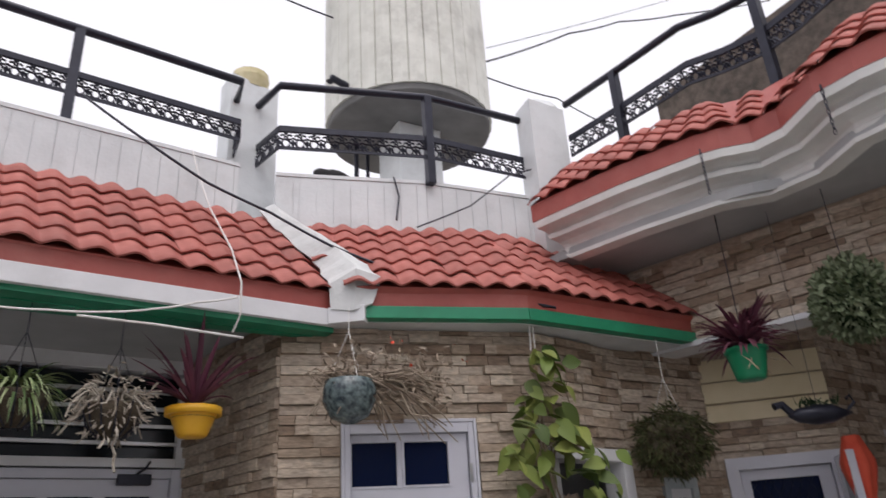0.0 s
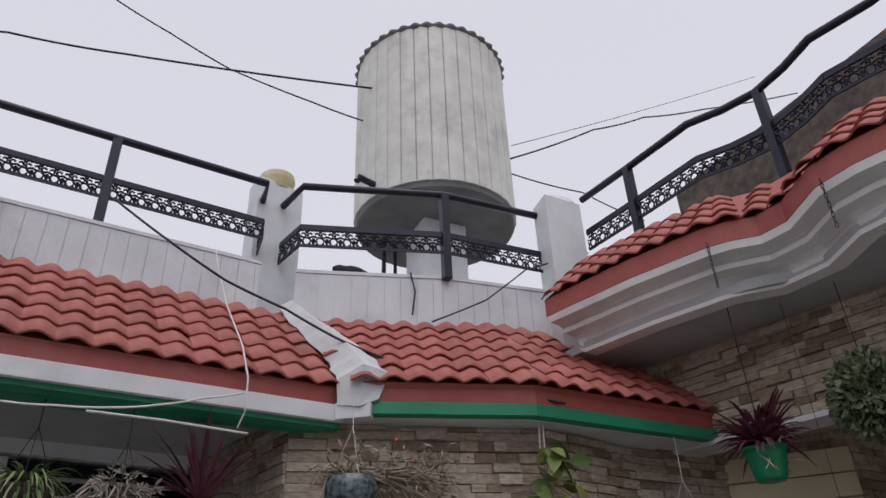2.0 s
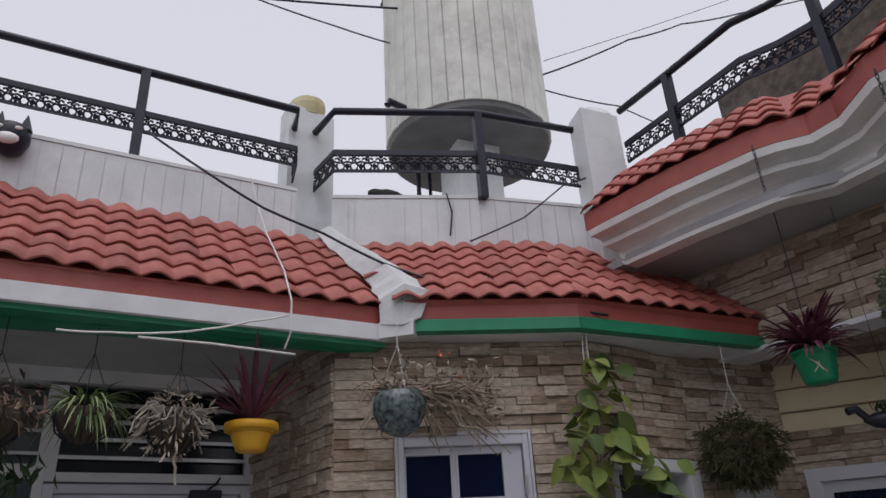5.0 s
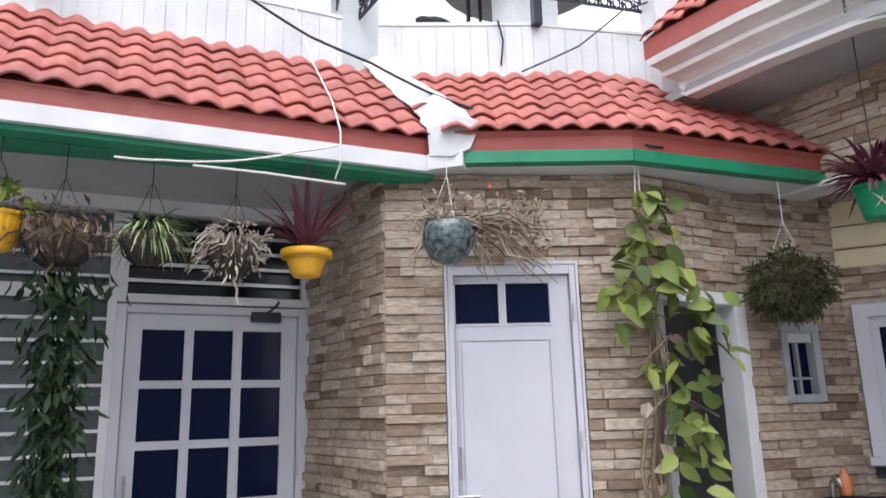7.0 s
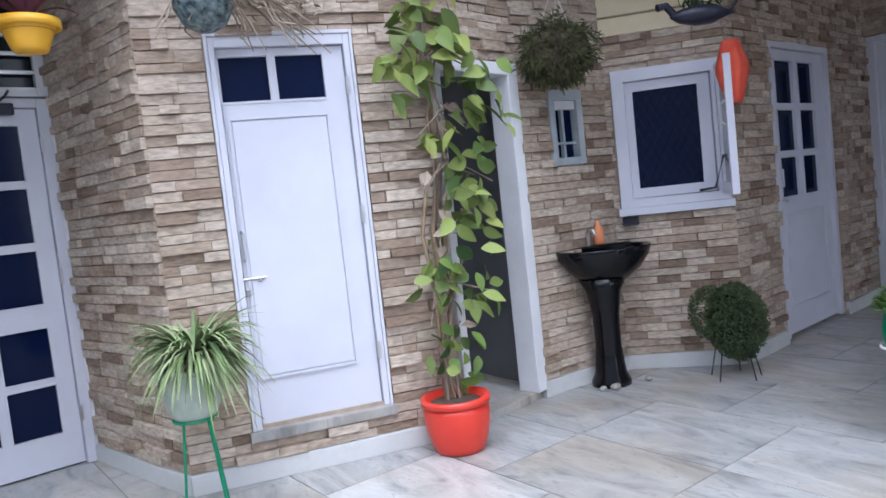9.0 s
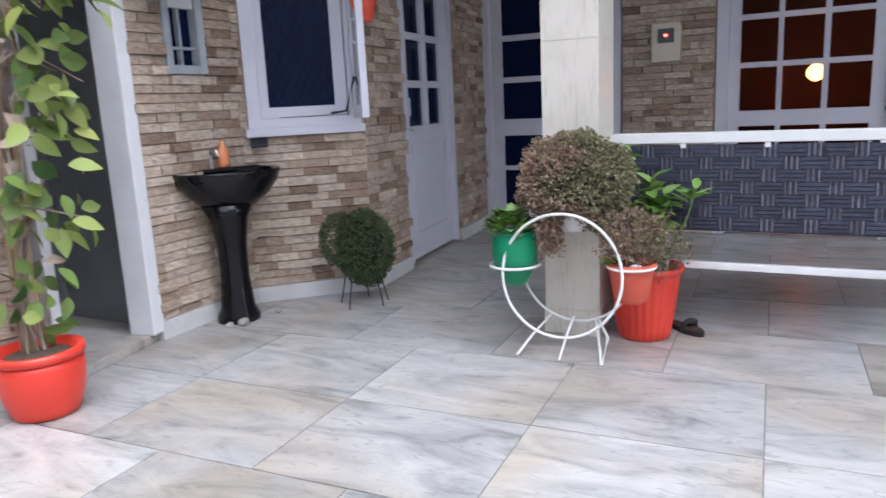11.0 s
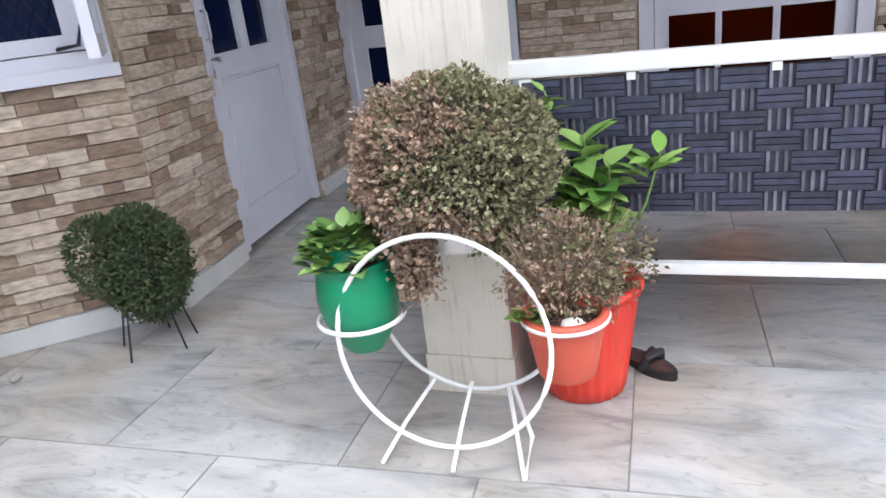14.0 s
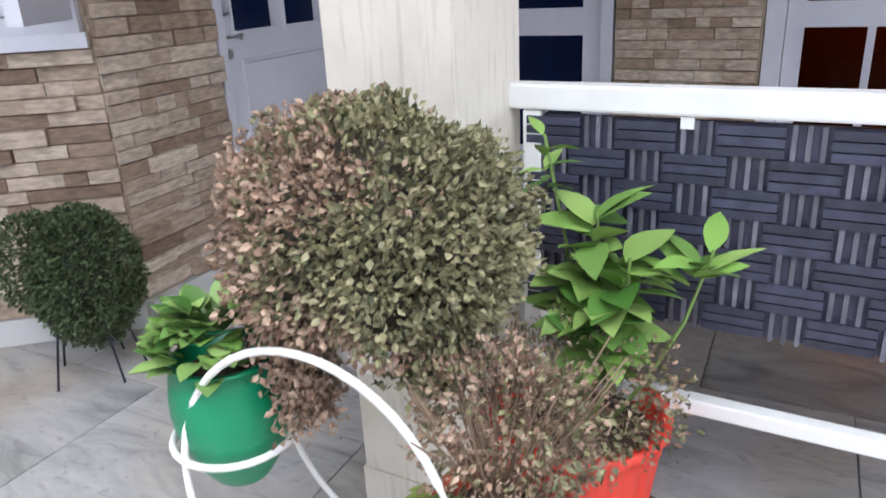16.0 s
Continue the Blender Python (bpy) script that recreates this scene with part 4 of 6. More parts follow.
part("pane", boxes((0.06, 0.40, -0.003, 0.003, 0.06, 0.74)), GREYGLASS, sash)
part("handle", tubes([([(0.43, -0.02, 0.40), (0.43, -0.05, 0.42), (0.43, -0.05, 0.52), (0.43, -0.02, 0.54)], 0.007)]), STEEL, sash)
part("stay", tubes([([(0.50, -0.03, 0.09), (0.58, -0.12, 0.10), (0.64, -0.13, 0.30)], 0.008)]), IRON, cw, "dark window stay")
CLOTH = pbr("red_cloth", (0.62, 0.07, 0.035), (0.72, 0.11, 0.06), 12, 0.85, 0.3)
cl = bmesh.new()
rings = []
for i in range(9):
    z = 0.0 - 0.045 * i
    r = 0.04 + 0.04 * min(1, i / 3) - 0.010 * max(0, i - 4)
    rings.append((r, z))
lathe(cl, rings, 20, Matrix.Identity(4), 5, 0.22)
cloth = part("red_cloth", cl, CLOTH, smooth=True)
cloth.matrix_world = RB.at(0.72, 0.44, 2.0)
tagged(cloth, "bright red cloth hung over the open window sash", "cloth")

# cream bands over the casement
for z0, z1, out in ((2.20, 2.315, 0.02), (2.325, 2.46, 0.035), (2.47, 2.62, 0.02)):
    ob = part("trim_cream_band", boxes((0, RB.len, -out, 0.0, z0, z1), bevel=0.006), CREAMBAND)
    ob.matrix_world = RB.m
    tagged(ob, "cream plaster band course", "trim", kind="structure")

# meter box and lit lamp
mt = thing("meter_box", RK.at(1.58, 0.03, 1.42), "cream plastic electricity meter box with a red light", "meter box")
MBOX = pbr("cream_plastic", (0.62, 0.57, 0.46), (0.68, 0.63, 0.52), 6, 0.5, 0.03)
part("case", boxes((0, 0.23, -0.06, 0.0, 0, 0.31), bevel=0.012), MBOX, mt)
part("window", boxes((0.05, 0.18, -0.064, -0.0605, 0.15, 0.26), bevel=0.001), GREYGLASS, mt)
red = bpy.data.materials.new("red_indicator")
red.use_nodes = True
red.node_tree.nodes["Principled BSDF"].inputs["Emission Color"].default_value = (1, 0.05, 0.03, 1)
red.node_tree.nodes["Principled BSDF"].inputs["Emission Strength"].default_value = 4
part("indicator", boxes((0.10, 0.13, -0.068, -0.0645, 0.20, 0.215)), red, mt, "lit red indicator")
bulbm = bpy.data.materials.new("warm_bulb")
bulbm.use_nodes = True
bulbm.node_tree.nodes["Principled BSDF"].inputs["Emission Color"].default_value = (1, 0.60, 0.30, 1)
bulbm.node_tree.nodes["Principled BSDF"].inputs["Emission Strength"].default_value = 24
lamp = thing("pendant_lamp", pose(9.0, 0.12, 1.30), "warm glowing globe lamp hanging inside the room", "lamp")
lb = bmesh.new()
lathe(lb, [(0.01, -0.085), (0.05, -0.07), (0.08, -0.035), (0.088, 0.0), (0.08, 0.035), (0.05, 0.07), (0.02, 0.085)], 20)
bulb = part("bulb", lb, bulbm, lamp, "glowing warm globe", True)
part("cord", tubes([([(0, 0, 0.08), (0, 0, 1.69)], 0.006)]), IRON, lamp)
glow = new("lamp_light", bpy.data.lights.new("lamp_light", "POINT"))
glow.data.energy, glow.data.color, glow.data.shadow_soft_size = 3.0, (1.0, 0.52, 0.2), 0.09
glow.location = (8.86, 0.12, 1.28)


# ---- woven bench ----
STRAP = pbr("navy_woven_strap", (0.022, 0.023, 0.042), (0.042, 0.044, 0.075), 30, 0.5, 0.2, 200, rnd=0.35)
bench = thing("garden_bench", pose(4.36, 0, 0), "white metal garden bench with a navy basket-woven back", "bench")
part("top_rail", boxes((-0.025, 0.025, -0.50, 0.97, 0.935, 0.985), bevel=0.006), WHITEMETAL, bench)
part("stretcher", boxes((-0.018, 0.018, -0.44, 0.93, 0.325, 0.36), bevel=0.005), WHITEMETAL, bench)
part("end_post", boxes((-0.022, 0.022, -0.50, -0.455, 0.44, 0.934), bevel=0.005), WHITEMETAL, bench)
part("leg", boxes((-0.02, 0.02, -0.495, -0.455, 0.0, 0.46), bevel=0.005), WHITEMETAL, bench)
part("leg", boxes((0.70, 0.74, -0.495, -0.455, 0.0, 0.50), bevel=0.005), WHITEMETAL, bench)
part("leg", boxes((0.70, 0.74, 0.90, 0.94, 0.0, 0.50), bevel=0.005), WHITEMETAL, bench)
part("leg", boxes((-0.02, 0.02, 0.90, 0.94, 0.0, 0.934), bevel=0.005), WHITEMETAL, bench)
part("side_rail", boxes((0.021, 0.70, -0.49, -0.46, 0.325, 0.355), bevel=0.004), WHITEMETAL, bench)
part("seat", boxes((0.05, 0.74, -0.45, 0.90, 0.501, 0.53), bevel=0.008), STRAP, bench, "navy woven seat")
part("back_panel", boxes((-0.006, 0.012, -0.44, 0.92, 0.525, 0.925)), STRAP, bench)
sb = boxes((-0.004, 0.0, -0.5, 0.5, -0.5, 0.5))
strap_mesh = bpy.data.meshes.new("strap")
sb.to_mesh(strap_mesh)
sb.free()
strap_mesh.materials.append(STRAP)
# Upright straps get a lighter grey: highlights of rounded edges painted in.
upright_mesh = strap_mesh.copy()
upright_mesh.materials.clear()
upright_mesh.materials.append(pbr("highlight_toned_strap", (0.09, 0.09, 0.115), (0.15, 0.15, 0.18), 30, 0.5, 0.2, 200, rnd=0.35))
rg = random.Random(5)
bw, bh = 0.0907, 0.0571
for i in range(15):
    for j in range(7):
        y, z = -0.44 + bw * (i + 0.5), 0.525 + bh * (j + 0.5)
        flat = (i + j) % 2 == 0
        for k in range(3):
            ob = new("strap", strap_mesh if flat else upright_mesh)
            ob.parent = bench
            o = (k - 1) / 3
            ob.location = (-0.0065 - rg.uniform(0, 0.003) - (0.004 if flat else 0), y + (0 if flat else o * bw * 0.75), z + (o * bh if flat else 0))
            ob.scale = (2.4, bw * 1.22 if flat else bw * 0.09, bh * 0.28 if flat else bh * 1.12)
for y in (-0.2, 0.25, 0.62):
    part("clip", boxes((-0.02, -0.012, y - 0.012, y + 0.012, 0.912, 0.934)), WHITEMETAL, bench)


# ---- basin ----
basin = thing("wash_basin", pose(3.765, 2.985, 0, 0, 0, -25), "glossy black pedestal wash basin", "wash basin")
bb = bmesh.new()
prof = [(0.05, 0.62), (0.13, 0.66), (0.22, 0.73), (0.275, 0.81), (0.29, 0.86), (0.285, 0.868), (0.26, 0.862), (0.20, 0.80), (0.08, 0.755)]
lathe(bb, prof, 36, Matrix.Diagonal((1.05, 0.78, 1, 1)))
part("bowl", bb, BLACKCERAMIC, basin, smooth=True)
pb = bmesh.new()
lathe(pb, [(0.125, 0.0), (0.125, 0.03), (0.10, 0.08), (0.082, 0.25), (0.085, 0.45), (0.11, 0.60), (0.15, 0.68)], 24, Matrix.Translation((-0.02, 0.0, 0)) @ Matrix.Diagonal((1, 0.9, 1, 1)))
part("pedestal", pb, BLACKCERAMIC, basin, smooth=True)
part("ledge", boxes((-0.24, 0.24, 0.10, 0.20, 0.80, 0.875), bevel=0.015), BLACKCERAMIC, basin)
part("tap", tubes([([(-0.04, 0.13, 0.87), (-0.04, 0.13, 0.95), (-0.04, 0.10, 0.98), (-0.04, 0.03, 0.97), (-0.04, 0.02, 0.94)], 0.012)]), STEEL, basin, "steel tap")
SOAP = pbr("orange_plastic", (0.75, 0.25, 0.10), (0.82, 0.34, 0.16), 8, 0.45, 0.02)
so = bmesh.new()
lathe(so, [(0.03, 0), (0.034, 0.01), (0.034, 0.10), (0.015, 0.125), (0.013, 0.15)], 16)
soap = part("soap_bottle", so, SOAP, smooth=True)
soap.matrix_world = pose(3.765, 2.985, 0.875, 0, 0, -25) @ Matrix.Translation((0.04, 0.15, 0))
tagged(soap, "small orange soap bottle on the basin ledge", "bottle")
hk = part("wall_bracket", boxes((-0.05, 0.05, -0.08, 0.0, 0, 0.012), (-0.05, 0.05, -0.012, 0, 0.0, 0.05), bevel=0.002), IRON)
hk.matrix_world = RB.at(0.10, 0.022, 0.97)
tagged(hk, "small dark metal soap bracket on the wall", "bracket")

for i, (x, y, r) in enumerate(((3.66, 2.88, 0.03), (3.60, 2.93, 0.022), (3.93, 2.86, 0.02))):
    pbm = bmesh.new()
    bmesh.ops.create_icosphere(pbm, subdivisions=2, radius=r, matrix=Matrix.Translation((0, 0, r * 0.7)) @ Matrix.Diagonal((1.3, 1, 0.75, 1)))
    for v in pbm.verts:
        v.co += v.co.normalized() * r * 0.25 * noise.noise(v.co * 30 + Vector((i, 0, 0)))
    stone_ = part("pebble", pbm, MARBLE, smooth=True)
    stone_.location = (x, y, 0)
    tagged(stone_, "small pale pebble beside the basin pedestal", "pebble", "pebbles by the basin")


# ---- plants ----
def rand_dir(rg):
    z = rg.uniform(-1, 1)
    a = rg.uniform(0, math.tau)
    r = math.sqrt(1 - z * z)
    return Vector((r * math.cos(a), r * math.sin(a), z))


def shell_leaves(rg, c, radii, n, ln, wd, lump=0.12, lo=-1.0):
    """Leaves over a lumpy ellipsoid."""
    out = []
    c = Vector(c)
    while len(out) < n:
        d = rand_dir(rg)
        if d.z < lo:
            continue
        k = 1 + lump * noise.noise(d * 2.3 + c) + lump * 0.6 * noise.noise(d * 6 + c)
        k *= rg.uniform(0.80, 1.03)
        p = c + Vector((d.x * radii[0], d.y * radii[1], d.z * radii[2])) * k
        t = (d + rand_dir(rg) * 0.9).normalized()
        s = rg.uniform(0.7, 1.3)
        out.append((p, t, rand_dir(rg), ln * s, wd * s))
    return out


# Lumpy solid; inside foliage its near-black colour paints the inner shade.
def core(c, radii, material, parent, name="shade_core"):
    bm = bmesh.new()
    bmesh.ops.create_icosphere(bm, subdivisions=3, radius=1)
    for v in bm.verts:
        k = 1 + 0.2 * noise.noise(v.co * 2.3)
        v.co = Vector(c) + Vector((v.co.x * radii[0], v.co.y * radii[1], v.co.z * radii[2])) * k
    part(name, bm, material, parent)


def blades(bm, base, n, length, width, rg, rise=1.0, droop=0.6, z0=0.0):
    """Long arching strap leaves."""
    for i in range(n):
        a = rg.uniform(0, math.tau)
        ln = length * rg.uniform(0.6, 1.1)
        d = Vector((math.cos(a), math.sin(a), 0))
        side = Vector((-d.y, d.x, 0))
        up = rise * rg.uniform(0.5, 1.2)
        dr = droop * rg.uniform(0.6, 1.3)
        prev = None
        for k in range(6):
            t = k / 5
            p = Vector(base) + d * ln * t * 0.75 + Vector((0, 0, ln * (up * t - dr * t * t)))
            w = width * (1 - t) ** 0.6 * (0.6 + 0.8 * min(1, t * 3)) / 2 if t < 1 else 0.0005
            cur = (bm.verts.new(p - side * w + Vector((0, 0, w * 0.5))), bm.verts.new(p), bm.verts.new(p + side * w + Vector((0, 0, w * 0.5))))
            if prev:
                bm.faces.new((prev[0], prev[1], cur[1], cur[0]))
                bm.faces.new((prev[1], prev[2], cur[2], cur[1]))
            prev = cur
    return bm


L_GREY = leafmat("olive_leaf", (0.065, 0.072, 0.034), (0.18, 0.18, 0.085), (0.26, 0.235, 0.135))
L_BROWN = leafmat("withered_leaf", (0.13, 0.075, 0.05), (0.29, 0.18, 0.125), (0.38, 0.28, 0.20))
L_DARK = leafmat("box_leaf", (0.022, 0.04, 0.016), (0.055, 0.085, 0.032), (0.08, 0.10, 0.045))
L_FRESH = leafmat("fresh_leaf", (0.06, 0.16, 0.025), (0.16, 0.31, 0.055), (0.27, 0.40, 0.11))
L_VINE = leafmat("vine_leaf", (0.03, 0.065, 0.012), (0.10, 0.155, 0.03), (0.25, 0.28, 0.07))
L_SPIDER = leafmat("variegated_blade", (0.05, 0.10, 0.025), (0.15, 0.23, 0.07), (0.36, 0.41, 0.22))
L_PURPLE = leafmat("purple_blade", (0.05, 0.012, 0.03), (0.14, 0.035, 0.07), (0.20, 0.07, 0.10))
L_DRY = leafmat("dry_straw", (0.22, 0.15, 0.09), (0.42, 0.33, 0.22), (0.55, 0.46, 0.34))
# Near-black green with the shade under eaves and veranda in its colour.
L_SHADE = leafmat("shade_toned_leaf", (0.008, 0.022, 0.009), (0.024, 0.048, 0.016), None, 0.75)
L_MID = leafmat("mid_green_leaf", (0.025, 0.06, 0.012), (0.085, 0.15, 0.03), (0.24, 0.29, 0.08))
L_SPOON = leafmat("succulent_leaf", (0.05, 0.13, 0.025), (0.13, 0.25, 0.05), (0.24, 0.36, 0.11), 0.4)
L_STEM = leafmat("brown_dry_stem", (0.12, 0.085, 0.06), (0.28, 0.21, 0.155), (0.40, 0.33, 0.26))
TWIG = pbr("bark", (0.12, 0.08, 0.05), (0.2, 0.14, 0.09), 20, 0.9, 0.4)
SOIL = pbr("potting_soil", (0.05, 0.035, 0.025), (0.09, 0.065, 0.045), 30, 0.95, 0.5)
REDPL = pbr("red_plastic", (0.62, 0.035, 0.02), (0.70, 0.055, 0.03), 6, 0.35, 0.02)
GREENPL = pbr("green_plastic", (0.0, 0.17, 0.075), (0.005, 0.22, 0.10), 5, 0.35, 0.03)
YELLOWPL = pbr("yellow_plastic", (0.72, 0.36, 0.015), (0.80, 0.44, 0.03), 6, 0.4, 0.02)
TERRA = pbr("terracotta_plastic", (0.48, 0.07, 0.04), (0.54, 0.10, 0.055), 8, 0.55, 0.08)
WHITEPL = pbr("white_plastic", (0.66, 0.64, 0.62), (0.74, 0.72, 0.70), 8, 0.4, 0.03)
COIR = pbr("coir_lining", (0.05, 0.038, 0.024), (0.10, 0.075, 0.05), 40, 0.95, 0.8, 150)
GLAZE = pbr("blue_glazed_ceramic", (0.01, 0.02, 0.03), (0.17, 0.22, 0.22), 38, 0.25, 0.1, 60)


def pot(parent, c, r0, r1, h, material, rim=0.02, belly=0.0, lobes=0, name="pot", depth=0.02):
    x, y, z = c
    bm = bmesh.new()
    prof = [(r0 * 0.9, 0), (r0, 0.006)]
    for k in range(1, 8):
        t = k / 8
        prof.append((r0 + (r1 - r0) * t + belly * math.sin(math.pi * t), h * t))
    prof += [(r1, h - rim * 1.6), (r1 + rim * 0.5, h - rim * 1.5), (r1 + rim * 0.5, h), (r1 - 0.012, h), (r1 - 0.018, h - 0.04)]
    lathe(bm, prof, 40 if not lobes else 96, Matrix.Translation((x, y, z)), lobes, depth)
    body = part(name, bm, material, parent, "", True)
    sb = bmesh.new()
    lathe(sb, [(r1 * 0.86, h - 0.05), (r1 * 0.8, h - 0.03), (r1 * 0.3, h - 0.022)], 20, Matrix.Translation((x, y, z)))
    part("soil", sb, SOIL, body)
    return body


rg = random.Random(21)

# ring stand with three pots
stand = thing("pot_stand", pose(3.74, 1.04, 0), "white metal ring plant stand on splayed legs", "plant stand")


def ring(c, r, n=48, a0=0.0, a1=math.tau, flat=False, tilt=0.0):
    out = []
    for k in range(n if a1 - a0 >= math.tau - 0.01 else n + 1):
        a = a0 + (a1 - a0) * k / n
        if flat:
            out.append((c[0] + r * math.cos(a), c[1] + r * math.sin(a), c[2]))
        else:
            out.append((c[0] + tilt * r * math.sin(a), c[1] + r * math.cos(a), c[2] + r * math.sin(a)))
    return out


part("ring", tube(bmesh.new(), ring((-0.06, -0.02, 0.41), 0.272, tilt=0.10), 0.0067, 8, True), WHITEMETAL, stand, "", True)
part("rear_arc", tube(bmesh.new(), ring((0.20, -0.01, 0.40), 0.27, 24, math.pi * 1.08, math.pi * 1.92), 0.0067, 8), WHITEMETAL, stand, "", True)
for y, a in ((0.21, 0.10), (0.005, 0.0), (-0.19, -0.10)):
    part("leg", tubes([([(0.20, y * 0.55, 0.15), (0.08, y * 0.8, 0.08), (-0.02, y, 0.006)], 0.0062)]), WHITEMETAL, stand)
part("leg", tubes([([(-0.01, -0.19, 0.006), (0.0, -0.215, 0.13), (0.20, -0.12, 0.15)], 0.0062)]), WHITEMETAL, stand)
part("pot_ring", tube(bmesh.new(), ring((0.05, 0.235, 0.425), 0.114, 32, flat=True), 0.0067, 8, True), WHITEMETAL, stand, "", True)
part("pot_ring", tube(bmesh.new(), ring((0.05, -0.305, 0.45), 0.103, 32, flat=True), 0.0067, 8, True), WHITEMETAL, stand, "", True)

bush = thing("potted_bush", pose(3.92, 1.02, 0.575), "half-withered round bush in a white ribbed pot on the stand", "potted plant")
pot(bush, (0, 0, 0), 0.075, 0.115, 0.13, WHITEPL, 0.014)
part("band", tube(bmesh.new(), ring((0, 0, 0.07), 0.10, 32, flat=True), 0.006, 6, True), WHITEPL, bush)
# Near-black core paints the shade between the bush's twigs.
core((0, 0, 0.22), (0.17, 0.20, 0.165), pbr("inner_shade_tone", (0.035, 0.03, 0.02), (0.06, 0.05, 0.035), 30, 0.9), bush)
allv = shell_leaves(rg, (0, 0, 0.23), (0.215, 0.252, 0.205), 19000, 0.0145, 0.0095, 0.22, -0.75)
green, brown = [], []
for s in allv:
    p = s[0]
    k = p.y * 3.2 - p.z * 0.6 + 0.35 + 0.9 * noise.noise(Vector(p) * 7)
    (brown if k + rg.uniform(-0.25, 0.25) > 0.24 else green).append(s)
for i in range(2000):
    t = rg.random()
    c = Vector((-0.11 + rg.gauss(0, 0.03), 0.09 + rg.gauss(0, 0.035 - 0.012 * t), 0.12 - 0.20 * t + rg.gauss(0, 0.015)))
    brown.append((c, rand_dir(rg) + Vector((0, 0, -0.5)), rand_dir(rg), 0.017, 0.011))
for i in range(1000):
    t = rg.random()
    c = Vector((-0.06 + rg.gauss(0, 0.03), -0.13 + rg.gauss(0, 0.03), 0.10 - 0.09 * t))
    green.append((c, rand_dir(rg), rand_dir(rg), 0.017, 0.011))
leaf_mesh("foliage", green, L_GREY, bush, "small dull green leaves")
leaf_mesh("withered_foliage", brown, L_BROWN, bush, "dry reddish brown leaves")

gp = thing("potted_succulent", pose(3.79, 1.275, 0.335), "leafy green succulent in a round green plastic pot on the stand", "potted plant")
pot(gp, (0, 0, 0), 0.055, 0.095, 0.25, GREENPL, 0.003, 0.03)
sp = []
for i in range(150):
    a, t = rg.uniform(0, math.tau), rg.random()
    d = Vector((math.cos(a), math.sin(a), rg.uniform(0.1, 1.6)))
    b = Vector((0.03 * math.cos(a), 0.03 * math.sin(a), 0.24)) + Vector((0.06 * math.cos(a) * t, 0.06 * math.sin(a) * t + 0.02, 0.09 * (1 - t)))
    sp.append((b, d, Vector((0, 0, 1)), rg.uniform(0.045, 0.065), rg.uniform(0.038, 0.052)))
broad_leaves("leaves", sp, L_SPOON, gp)

tp = thing("potted_dry_plant", pose(3.79, 0.735, 0.295), "withered bushy plant in a terracotta coloured pot held by the stand", "potted plant")
pot(tp, (0, 0, 0), 0.07, 0.10, 0.17, TERRA, 0.012)
sp = shell_leaves(rg, (0.04, 0.01, 0.265), (0.105, 0.13, 0.125), 4200, 0.0125, 0.0075, 0.45)
leaf_mesh("withered_foliage", [s for s in sp if rg.random() < 0.6], L_BROWN, tp)
leaf_mesh("foliage", [s for s in sp if rg.random() < 0.3 + 0.5 * (s[0].y < -0.05)], L_GREY, tp)
leaf_mesh("low_leaves", [(Vector((-0.05, 0.06 + rg.gauss(0, 0.02), 0.17)), Vector((-0.5, rg.uniform(-0.5, 1), rg.uniform(0, 1))), Vector((0, 0, 1)), 0.055, 0.04) for i in range(9)], L_MID, tp)
st = bmesh.new()
for i in range(60):
    a = rg.uniform(0, math.tau)
    r = rg.uniform(0.05, 0.17)
    tube(st, [(0, 0, 0.14), (r * 0.4 * math.cos(a), r * 0.4 * math.sin(a), 0.24), (0.03 + r * math.cos(a), r * math.sin(a), 0.24 + rg.uniform(0, 0.17))], 0.0016, 4)
part("stem_tangle", st, TWIG, tp)
pb_ = bmesh.new()
bmesh.ops.create_icosphere(pb_, subdivisions=2, radius=0.024, matrix=Matrix.Translation((-0.05, -0.03, 0.155)) @ Matrix.Diagonal((1, 1.3, 0.8, 1)))
part("pebble", pb_, WHITEPL, tp, "", True)

bk = thing("potted_leafy_plant", pose(4.217, 0.769, 0), "broad-leaved green plant in a ribbed bright red bucket pot", "potted plant")
pot(bk, (0, 0, 0), 0.122, 0.172, 0.36, REDPL, 0.018, 0.0, 24, "bucket", 0.022)
sp, st = [], bmesh.new()
for cx, cy, h, n, l in ((-0.05, -0.03, 0.42, 30, 0.10), (-0.08, -0.10, 0.36, 26, 0.10), (0.0, 0.03, 0.34, 16, 0.09), (-0.04, -0.23, 0.38, 12, 0.10), (-0.05, 0.07, 0.56, 10, 0.065), (-0.12, -0.08, 0.28, 20, 0.09)):
    base = Vector((cx * 0.2, cy * 0.2, 0.32))
    top = Vector((cx + 0.03, cy, 0.36 + h))
    pts = [base.lerp(top, t) + Vector((0, -0.03 * math.sin(t * 3), 0)) for t in (0, 0.33, 0.66, 1)]
    tube(st, pts, 0.005, 5, r_end=0.003)
    for i in range(n):
        t = rg.uniform(0.35, 1.0) if n > 12 else rg.uniform(0.82, 1.0)
        a = i * 2.4
        d = Vector((math.cos(a), math.sin(a), rg.uniform(-0.1, 0.9)))
        sp.append((base.lerp(top, t), d, Vector((0, 0, 1)) + rand_dir(rg) * 0.4, l * rg.uniform(0.8, 1.25), l * (rg.uniform(0.55, 0.75) if n > 12 else rg.uniform(0.36, 0.45))))
broad_leaves("leaves", sp, L_FRESH, bk)
part("stem_tangle", st, pbr("green_stem", (0.12, 0.2, 0.05), (0.2, 0.3, 0.08), 10, 0.6), bk)
sp = shell_leaves(rg, (-0.08, -0.04, 0.46), (0.14, 0.17, 0.13), 2600, 0.014, 0.008, 0.45)
